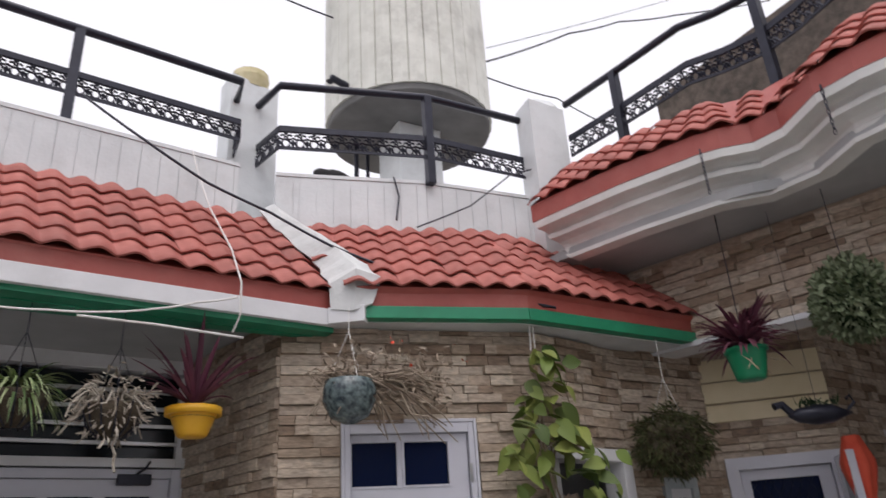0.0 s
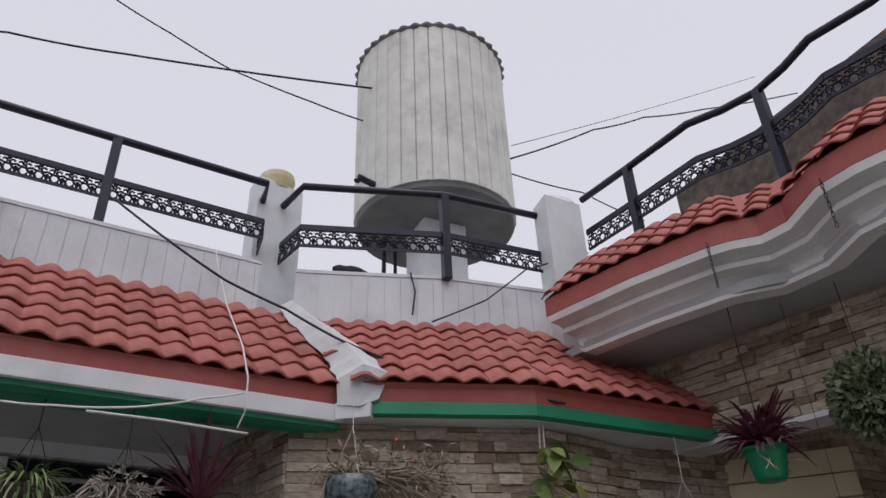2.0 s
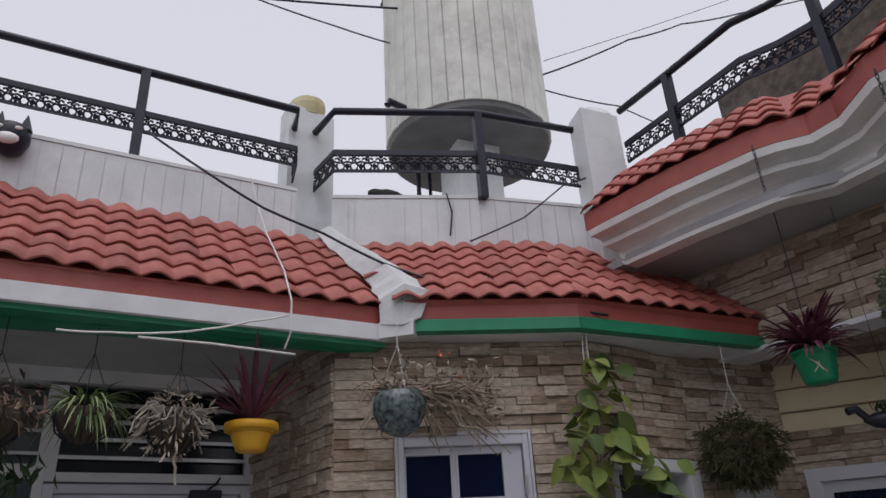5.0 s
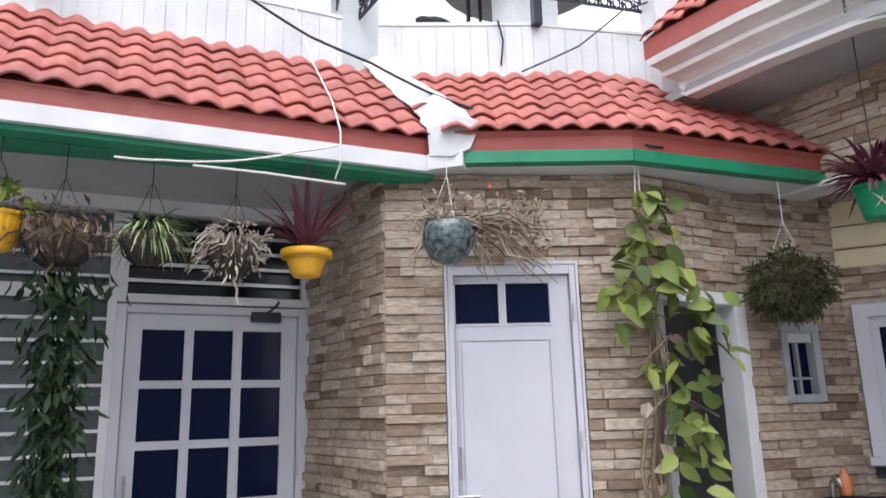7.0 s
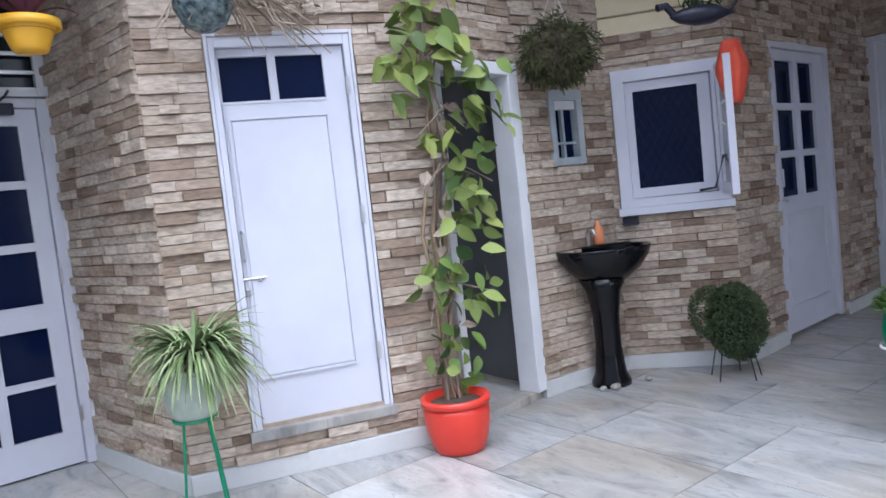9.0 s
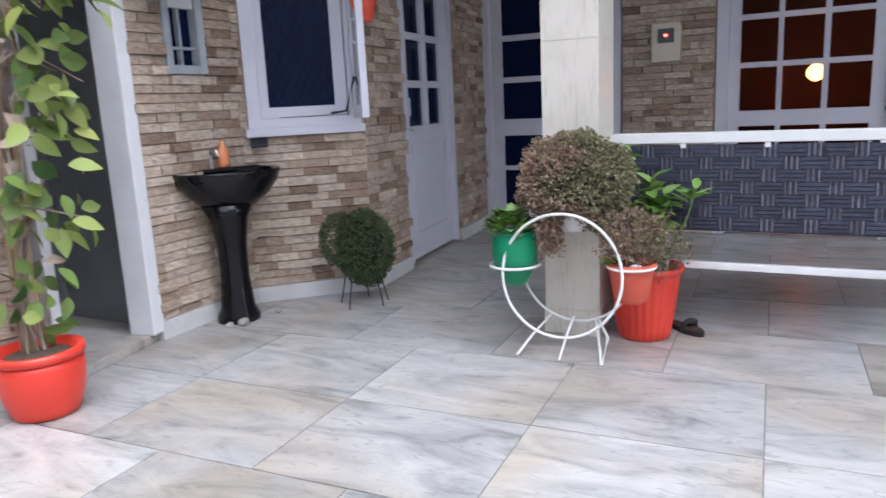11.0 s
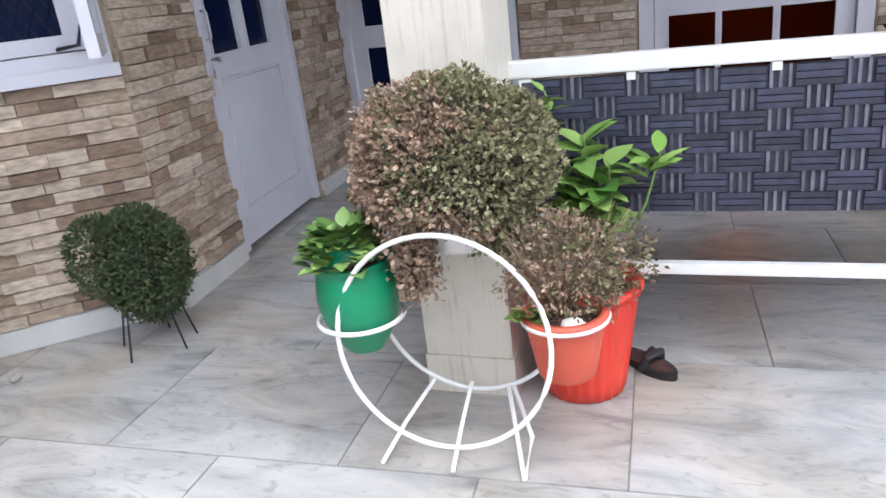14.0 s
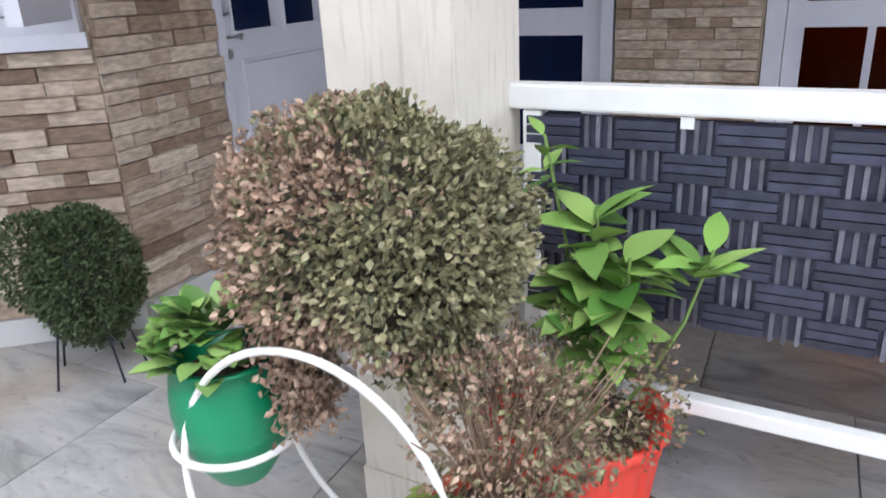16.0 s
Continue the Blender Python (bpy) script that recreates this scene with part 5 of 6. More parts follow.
leaf_mesh("undergrowth", [s for s in sp if rg.random() < 0.55], L_GREY, bk)
leaf_mesh("withered_undergrowth", [s for s in sp if rg.random() < 0.5], L_BROWN, bk)

# clipped ball on a wire stand
tpn = thing("clipped_shrub", pose(4.27, 2.47, 0), "clipped dark green ball shrub on a thin wire stand", "shrub")
# Dark solid behind the leaves: the ball's inside shade as a colour.
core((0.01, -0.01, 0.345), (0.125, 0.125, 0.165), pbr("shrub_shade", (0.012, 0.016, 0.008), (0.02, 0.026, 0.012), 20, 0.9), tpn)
leaf_mesh("foliage", shell_leaves(rg, (0.02, -0.02, 0.345), (0.168, 0.168, 0.225), 9000, 0.016, 0.010, 0.10) + shell_leaves(rg, (-0.06, 0.10, 0.40), (0.12, 0.12, 0.16), 2600, 0.016, 0.010, 0.10), L_DARK, tpn)
for a in (0.4, 1.8, 3.1, 4.6, 5.5):
    part("wire_leg", tubes([([(0.10 * math.cos(a), 0.10 * math.sin(a), 0.22), (0.15 * math.cos(a), 0.15 * math.sin(a), 0.0)], 0.004)]), IRON, tpn)

# climbing vine in a red pot
vn = thing("climbing_vine", pose(2.44, 2.83, 0), "tall climbing vine with yellow-green leaves in a red plastic pot", "potted plant")
pot(vn, (0, 0, 0), 0.125, 0.165, 0.28, REDPL, 0.022, 0.02)
stem_pts = [(0.0, 0.05, 0.24), (0.02, 0.09, 0.5), (0.06, 0.10, 0.8), (0.06, 0.12, 1.1), (0.12, 0.12, 1.4), (0.12, 0.12, 1.7), (0.10, 0.10, 2.0), (0.08, 0.07, 2.3), (0.06, 0.05, 2.55)]
stm = bmesh.new()
tube(stm, stem_pts, 0.028, 8, r_end=0.006)
tube(stm, [(x + 0.04 + 0.02 * math.sin(z * 6), y - 0.02, z) for x, y, z in stem_pts[:6]], 0.014, 6)
tube(stm, [(x - 0.05 + 0.03 * math.sin(z * 4), y - 0.01, z) for x, y, z in stem_pts[:5]], 0.010, 6)
part("stem", stm, pbr("husk_bark", (0.22, 0.15, 0.09), (0.34, 0.25, 0.15), 16, 0.9, 0.5), vn, "", True)


def vine_leaf(c, s):
    a = rg.uniform(math.pi, math.tau)
    d = Vector((math.cos(a) * 0.8, math.sin(a) * 0.6, rg.uniform(-1.1, 0.15)))
    return (Vector(c), d, Vector((0, -1, 0.35)) + rand_dir(rg) * 1.0, s * rg.uniform(0.7, 1.2), s * rg.uniform(0.5, 0.65))


# The second set repeats the leaves in darker green, shade painted in.
for name, mat, spots in (
        ("leaves", L_VINE, ((2.20, 2.52, -0.04, 0.16, 26, 0.13), (1.90, 2.20, -0.20, 0.02, 16, 0.14), (1.80, 2.20, -0.02, 0.24, 20, 0.15), (1.55, 1.80, -0.02, 0.14, 7, 0.13), (1.10, 1.42, 0.10, 0.30, 5, 0.12), (0.72, 1.10, -0.04, 0.34, 12, 0.11))),
        ("shade_toned_leaves", L_MID, ((1.62, 2.02, 0.20, 0.48, 26, 0.15), (1.75, 2.10, -0.22, 0.0, 9, 0.13), (1.35, 1.66, 0.12, 0.34, 14, 0.13), (1.02, 1.36, 0.06, 0.30, 18, 0.12), (0.62, 1.05, -0.14, 0.32, 24, 0.11), (0.34, 0.62, -0.12, 0.16, 18, 0.10)))):
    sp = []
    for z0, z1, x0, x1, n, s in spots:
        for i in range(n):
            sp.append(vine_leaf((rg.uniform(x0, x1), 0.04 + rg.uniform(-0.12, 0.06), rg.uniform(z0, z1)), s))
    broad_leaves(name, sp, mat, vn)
leaf_mesh("withered_leaves", [vine_leaf((rg.uniform(0.0, 0.2), 0.04, rg.uniform(0.5, 1.75)), 0.10) for i in range(16)], L_STEM, vn, "dry brown leaves on the stem")
st = bmesh.new()
for k in range(7):
    tube(st, [(x + rg.uniform(-0.05, 0.07), y + rg.uniform(-0.05, 0.0), z) for x, y, z in stem_pts[:rg.randint(5, 8)]], 0.006, 5)
for i in range(26):
    x, y, z = stem_pts[rg.randint(2, 7)]
    tube(st, [(x, y - 0.02, z), (x + rg.uniform(-0.1, 0.12), y - 0.08, z + 0.06), (x + rg.uniform(-0.2, 0.28), y - 0.10, z - rg.uniform(0, 0.15))], 0.004, 4)
part("stalk_tangle", st, L_STEM, vn)
part("tie", tubes([([(0.07, 0.05, 2.5), (0.08, 0.06, 2.72)], 0.004), ([(0.04, 0.05, 2.5), (0.06, 0.06, 2.72)], 0.004)]), WHITEPL, vn)

# spider plant on a stand
spd = thing("spider_plant", pose(1.20, 2.96, 0), "bushy variegated spider plant in a pale green pot on a stand", "potted plant")
pot(spd, (0, 0, 0.47), 0.085, 0.12, 0.22, pbr("mint_glaze", (0.30, 0.36, 0.30), (0.46, 0.50, 0.42), 10, 0.4), 0.014, 0.02)
part("stand", tubes([([(0.07 * math.cos(a), 0.07 * math.sin(a), 0.48), (0.13 * math.cos(a), 0.13 * math.sin(a), 0.0)], 0.006) for a in (0.5, 2.1, 3.7, 5.2)] + [(ring((0, 0, 0.47), 0.09, 20, flat=True), 0.006)]), GREENPL, spd)
part("leaves", blades(bmesh.new(), (0.035, 0, 0.68), 520, 0.38, 0.017, rg, 1.15, 1.0), L_SPIDER, spd)
part("runners", tubes([([(0, 0, 0.67), (0.15, -0.05, 0.70), (0.30, -0.06, 0.62), (0.34, -0.06, 0.55)], 0.0025), ([(0, 0, 0.6), (0.12, -0.1, 0.55), (0.25, -0.12, 0.42)], 0.0025)]), L_SPIDER, spd)


# ---- hanging pots ----
def hang_lines(parent, z, top, r, n=3, material=None, off=(0.0, 0.0)):
    knot = min(top, z + 0.26)
    lines = [([(r * math.cos(a * math.tau / n + 0.5), r * math.sin(a * math.tau / n + 0.5), z), (off[0], off[1], knot)], 0.0018) for a in range(n)]
    if top - knot > 0.02:
        lines.append(([(off[0], off[1], knot), (off[0], off[1], top)], 0.0025))
    part("hanger", tubes(lines), material or WHITEPL, parent)


CEIL = 2.70
# blue glazed pot with dead stems
hp = thing("hanging_pot", pose(1.47, 3.0, 2.10), "blue-grey glazed hanging pot with dry trailing stems", "hanging plant")
bm = bmesh.new()
lathe(bm, [(0.03, 0), (0.09, 0.03), (0.125, 0.10), (0.13, 0.15), (0.115, 0.20), (0.105, 0.205), (0.10, 0.17)], 32)
part("pot", bm, GLAZE, hp, "", True)
hang_lines(hp, 0.19, 0.57, 0.11)
tw = bmesh.new()
for i in range(110):
    a = rg.uniform(-0.7, 0.6) if i % 3 else rg.uniform(0, math.tau)
    ln = rg.uniform(0.2, 0.62) if i % 3 else 0.2
    d = Vector((math.cos(a), math.sin(a) * 0.35, 0))
    pts = [Vector((0, 0, 0.18)) + d * ln * t + Vector((0.03 * math.sin(11 * t + i), 0.02 * math.sin(7 * t + 2 * i), 0.28 * t * rg.uniform(0.5, 1) - (0.40 if i % 4 == 0 else 0.2) * t * t)) for t in (0, 0.3, 0.6, 0.85, 1)]
    tube(tw, pts, 0.007, 4, r_end=0.003)
tagged(part("dry_tangle", tw, L_STEM, hp), kind="stuff")
leaf_mesh("dry_leaves", [(Vector((rg.uniform(-0.1, 0.55), rg.uniform(-0.1, 0.1), 0.26 + rg.uniform(-0.16, 0.12))), rand_dir(rg), rand_dir(rg), 0.045, 0.016) for i in range(380)], L_STEM, hp)
fl = [(Vector((rg.uniform(0.15, 0.62), -0.08, 0.26 + rg.uniform(0, 0.16))), rand_dir(rg), rand_dir(rg), 0.022, 0.02) for i in range(7)]
leaf_mesh("flowers", fl, CLOTH, hp, "tiny red flowers")

# coir basket
cb_ = thing("hanging_basket", pose(3.42, 2.86, 1.90), "dark coir hanging basket, mostly bare", "hanging plant")
core((0, 0, 0.13), (0.165, 0.165, 0.15), COIR, cb_, "basket")
leaf_mesh("coir_fringe", [(s[0], s[1] + Vector((0, 0, -0.6)), s[2], s[3], s[4]) for s in shell_leaves(rg, (0, 0, 0.13), (0.18, 0.18, 0.17), 4200, 0.045, 0.008, 0.5)], leafmat("coir_fibre", (0.03, 0.025, 0.015), (0.09, 0.07, 0.04), (0.07, 0.085, 0.03), 0.9), cb_)
hang_lines(cb_, 0.24, 0.745, 0.11)

# yellow pot with a purple plant
yp = thing("hanging_pot", pose(0.83, 3.36, 2.06), "yellow plastic hanging pot with a spiky purple plant", "hanging plant")
pot(yp, (0, 0, 0.02), 0.068, 0.118, 0.135, YELLOWPL, 0.024)
part("leaves", blades(bmesh.new(), (0, 0, 0.15), 34, 0.40, 0.03, rg, 1.25, 0.35), L_PURPLE, yp)
part("hanger", tubes([([(0, 0, 0.1), (0, 0, 0.64)], 0.003)]), IRON, yp)

# wire baskets with pale plants
def wire_basket(x, y, z, r, label, mats, dry, drop=0.0, liner=COIR):
    t = thing("hanging_basket", pose(x, y, z), label, "hanging plant", "baskets under the eaves")
    bm = bmesh.new()
    lathe(bm, [(r * 0.35, 0.0), (r * 0.7, 0.03), (r * 0.95, 0.09), (r, 0.13), (r * 0.9, 0.13), (r * 0.6, 0.10)], 24)
    part("liner", bm, liner, t, "", True)
    for k in range(12):
        a = k * math.tau / 12
        part("wire", tubes([([(r * 0.4 * math.cos(a), r * 0.4 * math.sin(a), -0.008), (r * 0.85 * math.cos(a), r * 0.85 * math.sin(a), 0.04), (r * 1.04 * math.cos(a), r * 1.04 * math.sin(a), 0.14)], 0.004)]), IRON, t)
    hang_lines(t, 0.13, CEIL - z, r, 3, IRON)
    if dry:
        b2 = bmesh.new()
        for i in range(75):
            a = rg.uniform(0, math.tau)
            q = rg.uniform(0.5, 1.5) * r
            p = Vector((0.25 * q * math.cos(a), 0.25 * q * math.sin(a), 0.12))
            pts = [p]
            for k in range(5):
                fall = rg.uniform(-0.005, 0.05) if k < 2 else rg.uniform(-0.065, 0.025)
                p = p + Vector((0.16 * q * math.cos(a), 0.16 * q * math.sin(a), fall)) + Vector((rg.uniform(-1, 1), rg.uniform(-1, 1), 0)) * 0.018
                pts.append(p)
            tube(b2, pts, 0.0055, 4, r_end=0.0035)
        p, pts = Vector((0.02, -0.03, 0.10)), []
        for k in range(8):
            pts.append(p)
            p = p + Vector((rg.uniform(-0.022, 0.022), rg.uniform(-0.02, 0.01), -0.036))
        tube(b2, pts, 0.006, 5)
        tagged(part("stem_tangle", b2, mats, t), kind="stuff")
        sh = shell_leaves(rg, (0, 0, 0.13), (r * 1.2, r * 1.2, 0.15), 210, 0.045, 0.011, 0.6)
        leaf_mesh("foliage", [(s[0], s[1] + Vector((0, 0, rg.uniform(-1.2, 0.3))), s[2], s[3], s[4]) for s in sh], mats, t)
    else:
        part("leaves", blades(bmesh.new(), (0, 0, 0.12), 170, r * 2.2, 0.014, rg, 0.9, 0.9), mats, t)
    return t


wire_basket(0.10, 3.18, 2.08, 0.125, "pale spider plant in a white lined wire basket", L_SPIDER, False)
wire_basket(0.47, 3.2, 2.05, 0.12, "dried pale succulent stems in a wire basket", leafmat("pale_stem", (0.24, 0.20, 0.16), (0.50, 0.45, 0.38)), True)
vb_ = wire_basket(-0.25, 3.12, 2.05, 0.14, "wire basket with brown stems and a long dark trailing vine", leafmat("dark_twig", (0.04, 0.028, 0.02), (0.11, 0.075, 0.055), (0.17, 0.12, 0.09)), True)
trail = []
for i in range(760):
    t = rg.random()
    w = 0.13 * (1 - 0.45 * t)
    trail.append((Vector((rg.gauss(0.03, w * 0.6), rg.gauss(0, w * 0.5), -1.15 * t)), rand_dir(rg) + Vector((0, 0, -1.2)), rand_dir(rg), 0.085, 0.028))
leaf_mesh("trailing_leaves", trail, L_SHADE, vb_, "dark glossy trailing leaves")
leaf_mesh("tuft", [(Vector((rg.gauss(0, 0.08), rg.gauss(0, 0.05), 0.12)), rand_dir(rg) + Vector((0, 0, 1)), rand_dir(rg), 0.09, 0.02) for i in range(140)], L_BROWN, vb_)
y0 = thing("hanging_pot", pose(-0.50, 3.1, 2.10), "yellow ribbed hanging pot with a variegated plant", "hanging plant")
pot(y0, (0, 0, 0), 0.07, 0.11, 0.16, YELLOWPL, 0.012, 0.01, 24, "pot", 0.02)
leaf_mesh("leaves", shell_leaves(rg, (0, 0, 0.20), (0.12, 0.12, 0.09), 120, 0.06, 0.035, 0.2), L_VINE, y0)
hang_lines(y0, 0.15, 0.60, 0.10, 3, IRON)

# big green pot with a spiky plant by the louvres
dr = thing("potted_dracaena", pose(-0.32, 3.95, 0), "dark leafy plant in a big green pot beside the louvres", "potted plant")
pot(dr, (0, 0, 0), 0.16, 0.21, 0.42, GREENPL, 0.02)
part("trunk", tubes([([(0, 0, 0.38), (-0.02, 0.0, 0.8), (0.0, 0, 1.0)], 0.02)]), TWIG, dr)
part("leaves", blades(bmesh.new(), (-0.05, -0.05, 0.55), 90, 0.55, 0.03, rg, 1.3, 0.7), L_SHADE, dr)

# pots hung from the balcony slab
gh = thing("hanging_pot", pose(3.49, 2.305, 2.27), "green plastic hanging pot with a dark red spiky plant", "hanging plant")
pot(gh, (0, 0, 0), 0.075, 0.11, 0.17, GREENPL, 0.012)
part("leaves", blades(bmesh.new(), (0, 0, 0.15), 150, 0.36, 0.028, rg, 1.0, 0.6), L_PURPLE, gh)
leaf_mesh("pale_leaves", [(Vector((rg.gauss(0, 0.06), rg.gauss(0, 0.06), 0.12)), rand_dir(rg) + Vector((0, 0, -0.4)), rand_dir(rg), 0.14, 0.016) for i in range(16)], L_DRY, gh)
part("chain", tubes([([(0, 0, 0.15), (0, 0, 0.98)], 0.003)]), IRON, gh)
rb = thing("hanging_basket", pose(3.80, 1.83, 2.48), "round grey-green bushy plant hanging from the veranda edge", "hanging plant")
# Dark filler under the silver leaves, painted as the shade within.
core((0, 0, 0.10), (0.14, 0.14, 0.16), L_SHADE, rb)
leaf_mesh("foliage", shell_leaves(rg, (0, 0, 0.12), (0.185, 0.185, 0.205), 2400, 0.04, 0.024, 0.2), leafmat("silver_leaf", (0.08, 0.11, 0.05), (0.26, 0.30, 0.19)), rb)
part("hanger", tubes([([(0, 0, 0.2), (0, 0, 0.77)], 0.0025)]), IRON, rb)
bird = thing("bird_planter", pose(3.75, 2.15, 2.02), "dark metal bird-shaped hanging planter", "planter")
bd = bmesh.new()
lathe(bd, [(0.01, -0.16), (0.05, -0.11), (0.075, -0.02), (0.07, 0.06), (0.03, 0.13), (0.012, 0.17)], 16, pose(0, 0, 0.05, 0, 90, -30) @ Matrix.Diagonal((0.7, 1, 1, 1)))
part("body", bd, IRON, bird, "", True)
part("head", tubes([([(-0.12, 0.07, 0.06), (-0.16, 0.09, 0.11), (-0.20, 0.11, 0.10)], 0.02)]), IRON, bird)
part("tail", tubes([([(0.12, -0.07, 0.05), (0.17, -0.10, 0.10), (0.16, -0.09, 0.14), (0.14, -0.08, 0.12)], 0.009)]), IRON, bird)
leaf_mesh("leaves", [(Vector((rg.gauss(0, 0.06), rg.gauss(0, 0.04), 0.09)), rand_dir(rg) + Vector((0, 0, 0.9)), rand_dir(rg), 0.06, 0.014) for i in range(40)], L_SHADE, bird)
part("hanger", tubes([([(0, 0, 0.1), (0, 0, 1.23)], 0.0015)]), IRON, bird)

# cat-faced pot on the parapet
ct = thing("wall_planter", pose(-0.54, 3.74, 3.86), "small dark cat-faced planter hung on the parapet", "planter")
c1 = bmesh.new()
lathe(c1, [(0.02, -0.12), (0.07, -0.09), (0.10, -0.02), (0.10, 0.03), (0.085, 0.06)], 20)
part("pot", c1, IRON, ct, "", True)
for sx in (-1, 1):
    e = bmesh.new()
    lathe(e, [(0.04, 0.04), (0.003, 0.15)], 8, Matrix.Translation((sx * 0.065, -0.02, 0)))
    part("ear", e, IRON, ct)
for sx in (-1, 1):
    e = bmesh.new()
    bmesh.ops.create_icosphere(e, subdivisions=2, radius=0.02, matrix=Matrix.Translation((sx * 0.045, -0.09, 0.015)) @ Matrix.Diagonal((1.2, 0.5, 0.6, 1)))
    part("eye", e, WHITEPL, ct, "", True)
n1 = bmesh.new()
bmesh.ops.create_icosphere(n1, subdivisions=2, radius=0.052, matrix=Matrix.Translation((0, -0.088, -0.055)) @ Matrix.Diagonal((1.2, 0.5, 0.7, 1)))
part("muzzle", n1, WHITEPL, ct, "", True)

# sandals by the bucket
RUB = pbr("black_rubber", (0.012, 0.012, 0.013), (0.02, 0.02, 0.022), 20, 0.7, 0.1)
for i, (x, y, a) in enumerate(((4.35, 0.595, 141), (4.475, 0.82, 150))):
    sd = thing("sandal", pose(x, y, 0, 0, 0, a), "black rubber sandal with a red-brown insole on the floor", "sandal", "pair of sandals")
    sl = bmesh.new()
    prism(sl, [(0.045 * math.cos(t) * (1.0 if math.sin(t) > 0 else 0.8), 0.125 * math.sin(t)) for t in [k * math.tau / 24 for k in range(24)]], 0.0, 0.025)
    part("sole", sl, RUB, sd)
    ins = bmesh.new()
    prism(ins, [(0.036 * math.cos(t), 0.11 * math.sin(t)) for t in [k * math.tau / 20 for k in range(20)]], 0.0255, 0.028)
    part("insole", ins, pbr("worn_insole", (0.025, 0.018, 0.017), (0.10, 0.035, 0.028), 18, 0.8), sd)
    part("strap", tubes([([(-0.045, 0.02, 0.015), (-0.03, 0.035, 0.055), (0.0, 0.045, 0.065), (0.03, 0.035, 0.055), (0.045, 0.02, 0.015)], 0.014), ([(-0.045, -0.02, 0.015), (-0.02, 0.01, 0.055), (0.02, 0.03, 0.06), (0.045, 0.03, 0.02)], 0.012)]), RUB, sd)

# leafy pot at the veranda end
vp = thing("potted_leafy_plant", pose(5.3, -0.85, 0), "dark leafy plant in a yellow pot at the veranda end", "potted plant")
pot(vp, (0, 0, 0), 0.12, 0.16, 0.30, YELLOWPL, 0.015)
broad_leaves("leaves", shell_leaves(rg, (0, 0.08, 0.90), (0.32, 0.42, 0.38), 760, 0.12, 0.05, 0.4), L_SHADE, vp)
part("stem", tubes([([(0, 0, 0.26), (0.02, 0.02, 0.8)], 0.012)]), TWIG, vp)


# ---- cables, chains ----
def cable(name, pts, r, material, label, sag=0.0):
    out = []
    for a, b in zip(pts, pts[1:]):
        a, b = Vector(a), Vector(b)
        for k in range(10):
            t = k / 10
            out.append(a.lerp(b, t) - Vector((0, 0, sag * 4 * t * (1 - t))))
    out.append(Vector(pts[-1]))
    return tagged(part(name, tube(bmesh.new(), out, r, 6), material, smooth=True), label, "cable")


cable("black_cable", [(0.15, 3.82, 4.1), (0.5, 3.62, 3.76), (0.85, 3.56, 3.53), (1.2, 3.5, 3.38), (1.5, 3.36, 3.17), (1.79, 3.22, 3.02), (2.08, 3.08, 2.93), (2.33, 2.9, 2.81), (2.61, 2.78, 2.73)], 0.008, IRON, "slack black cable lying across the roof valley", 0.004)
cable("white_cable", [(0.8, 3.86, 3.9), (0.83, 3.78, 3.7), (0.87, 3.55, 3.37), (0.93, 3.22, 2.99), (0.94, 3.03, 2.75), (0.94, 3.02, 2.58), (0.92, 3.06, 2.51)], 0.005, WHITEPL, "white cable running down over the tiles")
cable("white_cable", [(-0.04, 2.9, 2.48), (0.16, 2.95, 2.5), (0.37, 3.0, 2.53), (0.56, 3.02, 2.57), (0.75, 3.04, 2.63), (0.93, 3.05, 2.68)], 0.005, WHITEPL, "loose white cable along the eaves", 0.004)
cable("white_conduit", [(0.27, 3.05, 2.52), (0.59, 3.08, 2.52), (0.98, 3.1, 2.5)], 0.006, WHITEPL, "white plastic conduit under the eaves")
cable("black_cable", [(3.58, 3.55, 4.32), (3.18, 3.55, 4.14), (2.97, 3.55, 4.04), (2.63, 3.58, 3.74), (2.22, 3.62, 3.52)], 0.006, IRON, "thin black cable hanging on the parapet", 0.003)
cable("black_cable", [(2.13, 3.76, 3.95), (2.16, 3.75, 3.80), (2.14, 3.76, 3.62)], 0.006, IRON, "short cable end on the parapet")
cable("overhead_wire", [(-1.75, 6.40, 7.44), (-1.28, 6.28, 7.39), (-0.16, 6.01, 7.29), (2.40, 5.25, 7.10)], 0.012, IRON, "black overhead wire tied to the tank", 0.02)
cable("overhead_wire", [(-0.4, 6.14, 8.17), (0.22, 6.06, 7.83), (0.92, 5.97, 7.46), (1.79, 5.67, 7.04), (2.42, 5.40, 6.72)], 0.009, IRON, "thin black overhead wire tied to the tank", 0.01)
cable("overhead_wire", [(3.95, 5.05, 6.45), (5.07, 4.86, 7.1), (6.07, 4.97, 7.73), (7.22, 4.94, 8.25), (9.39, 4.81, 9.26)], 0.010, IRON, "sagging grey overhead wire beyond the tank", 0.02)
cable("overhead_wire", [(3.95, 5.05, 6.24), (4.89, 5.04, 6.24), (6.13, 5.4, 6.37)], 0.008, IRON, "overhead wire leading down to the terrace", 0.02)
cable("overhead_wire", [(3.95, 5.0, 6.6), (8.88, 5.07, 9.65)], 0.004, IRON, "very thin overhead wire beyond the tank", 0.03)


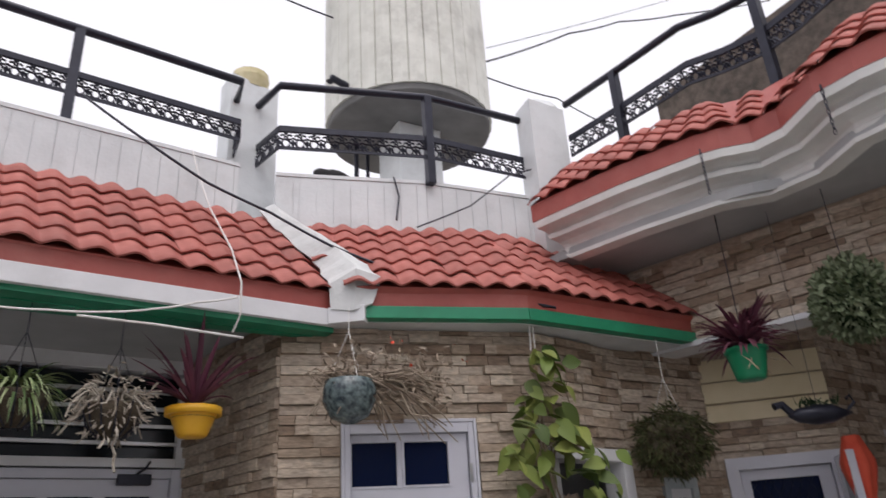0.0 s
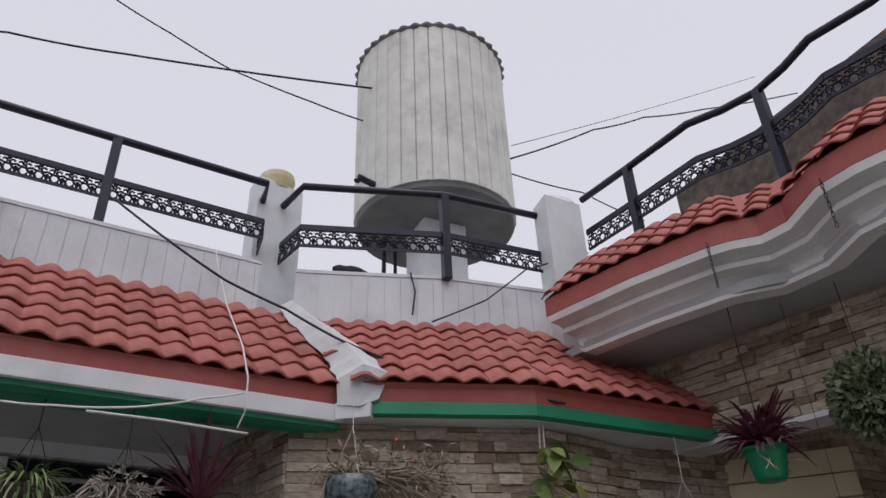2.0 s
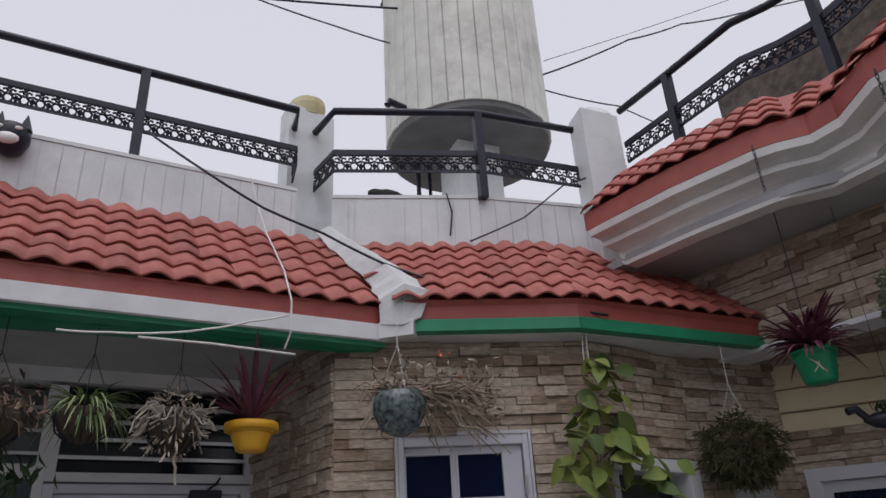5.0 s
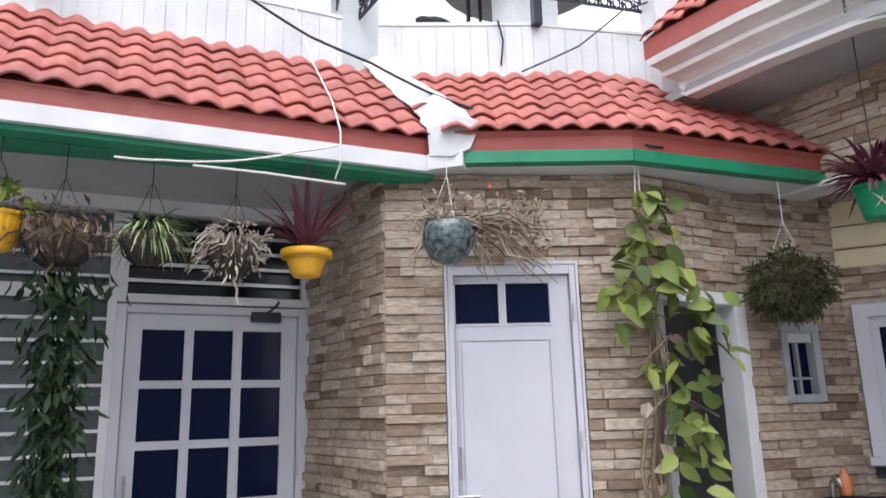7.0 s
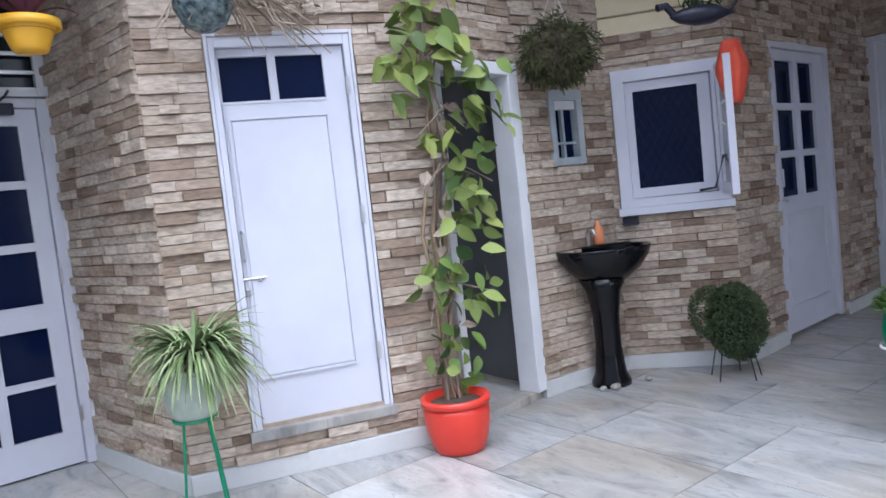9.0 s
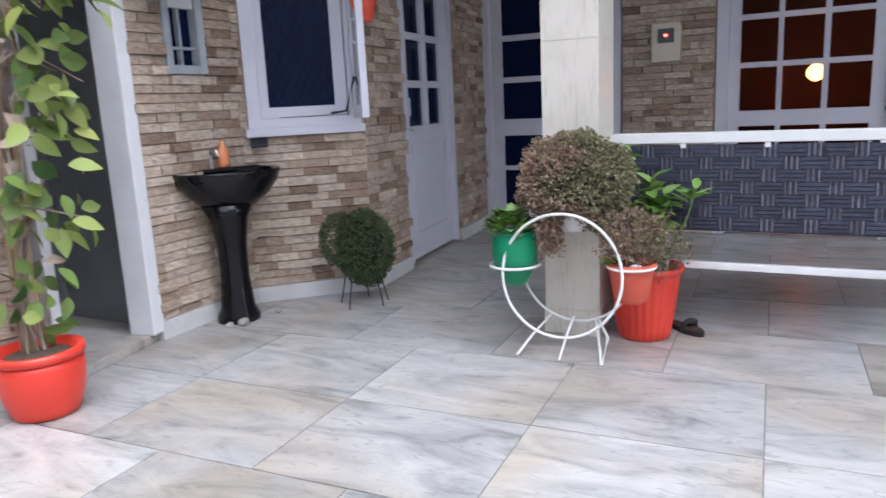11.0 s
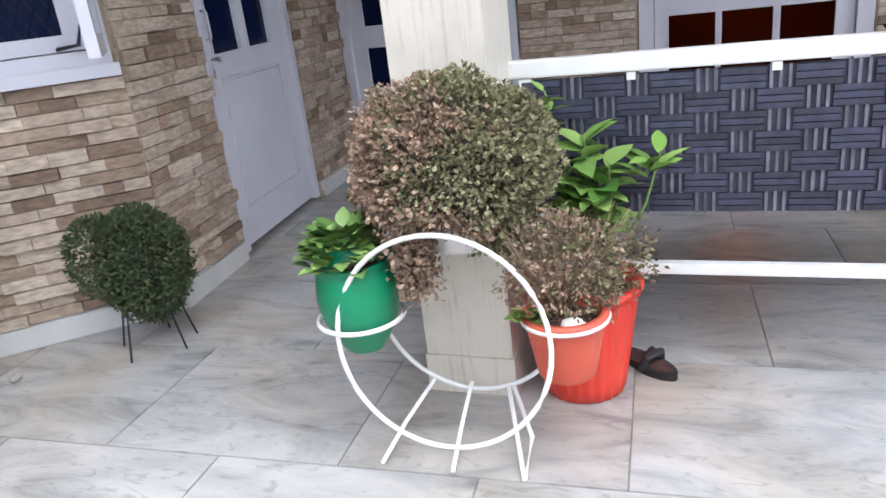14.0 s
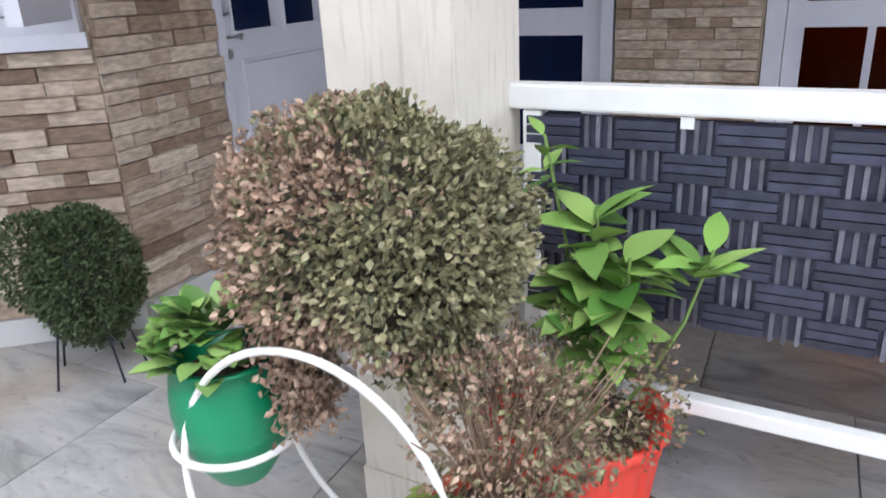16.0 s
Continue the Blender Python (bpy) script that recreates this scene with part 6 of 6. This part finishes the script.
def chain(x, y, z0, z1):
    root = thing("hanging_chain", pose(x, y, 0), "dark metal chain hanging from the cornice", "chain")
    n = int((z1 - z0) / 0.028)
    for k in range(n):
        part("link", tube(bmesh.new(), [(0.007 * math.cos(t) * (1 if k % 2 else 0), 0.007 * math.cos(t) * (0 if k % 2 else 1), z0 + 0.028 * k + 0.018 * math.sin(t)) for t in [q * math.tau / 8 for q in range(8)]], 0.003, 4, True), IRON, root)


chain(3.205, 2.09, 3.24, 3.53)
chain(3.285, 1.40, 3.24, 3.53)
bag = thing("cloth_bundle", pose(1.75, 4.02, 3.945), "dark cloth bundle lying on the parapet", "bundle")
bm = bmesh.new()
bmesh.ops.create_icosphere(bm, subdivisions=3, radius=0.1, matrix=Matrix.Translation((0, -0.05, 0.03)) @ Matrix.Diagonal((1.4, 0.6, 0.5, 1)))
for v in bm.verts:
    v.co += v.co.normalized() * 0.02 * noise.noise(v.co * 20)
part("cloth", bm, RUB, bag, "", True)

# ---- pieces: floor slabs and wall stones ----
rng = random.Random(11)
slab = boxes((-0.5, 0.5, -0.5, 0.5, -1.0, 0.0))
for v in slab.verts:
    if v.co.z > -0.5:
        v.co.x *= 0.997
        v.co.y *= 0.998
slab_mesh = bpy.data.meshes.new("slab")
slab.to_mesh(slab_mesh)
slab.free()
slab_mesh.materials.append(MARBLE)
TURN = radians(3.2)
JOINTS = [-4.6, -4.0, -3.36, -2.71, -2.06, -1.41, -0.76, -0.11, 0.54, 1.19, 1.84, 2.49, 3.105, 3.765, 4.40, 5.03, 5.66, 6.29, 6.92, 7.5]
for i, (x0, x1) in enumerate(zip(JOINTS, JOINTS[1:])):
    off = (0.383, -0.025)[i % 2] if i < 15 else (-0.03, 0.38)[i % 2]
    if i == 14:
        off = -0.03
    elif i == 13:
        off = 0.383
    elif i == 12:
        off = -0.025
    for j in range(-7, 8):
        xc, yc = (x0 + x1) / 2, off + 0.787 * (j + 0.5)
        if not (-4.0 < xc < 7.3 and -4.5 < yc + 0.056 * xc < 5.9):
            continue
        ob = new("slab", slab_mesh)
        ob.parent = floor
        ob.location = (xc * math.cos(TURN) - yc * math.sin(TURN), xc * math.sin(TURN) + yc * math.cos(TURN), 0)
        ob.rotation_euler = (0, 0, TURN)
        ob.scale = (x1 - x0 - 0.004, 0.783, 0.02)
clad(wall_m, RM.len, 0.102, 2.642, [(0.30, 1.02, 0.20, 2.167)], 2)
clad(wall_p, RP.len, 0.102, 2.69, (), 3)
clad(wall_a, RA.len, 0.102, 2.69, [(0.25, 0.535, 1.40, 1.865)], 4)
clad(wall_b, RB.len, 0.102, 2.20, [(0.04, 0.745, 1.04, 1.97)], 5)
clad(wall_b, RB.len, 2.62, 2.99, (), 15)
clad(wall_c, RC.len, 0.002, 2.99, [(0.60, 1.66, 0, 2.13), (0, 0.58, 0, 0.10), (1.68, 2.5, 0, 0.10)], 6)
clad(wall_k, RK.len - 1.2, 0.002, 2.99, [(0.0, 1.33, 0, 2.27), (2.06, 3.37, 0, 2.27), (3.75, 4.67, 0, 2.27)], 7)
clad(wall_beam, RBEAM.len, 2.662, 3.245, (), 17)
clad(wall_beam2, 2.2, 2.662, 3.245, (), 18)
clad(lintel, 0.76, 2.03, 2.64, (), 8)
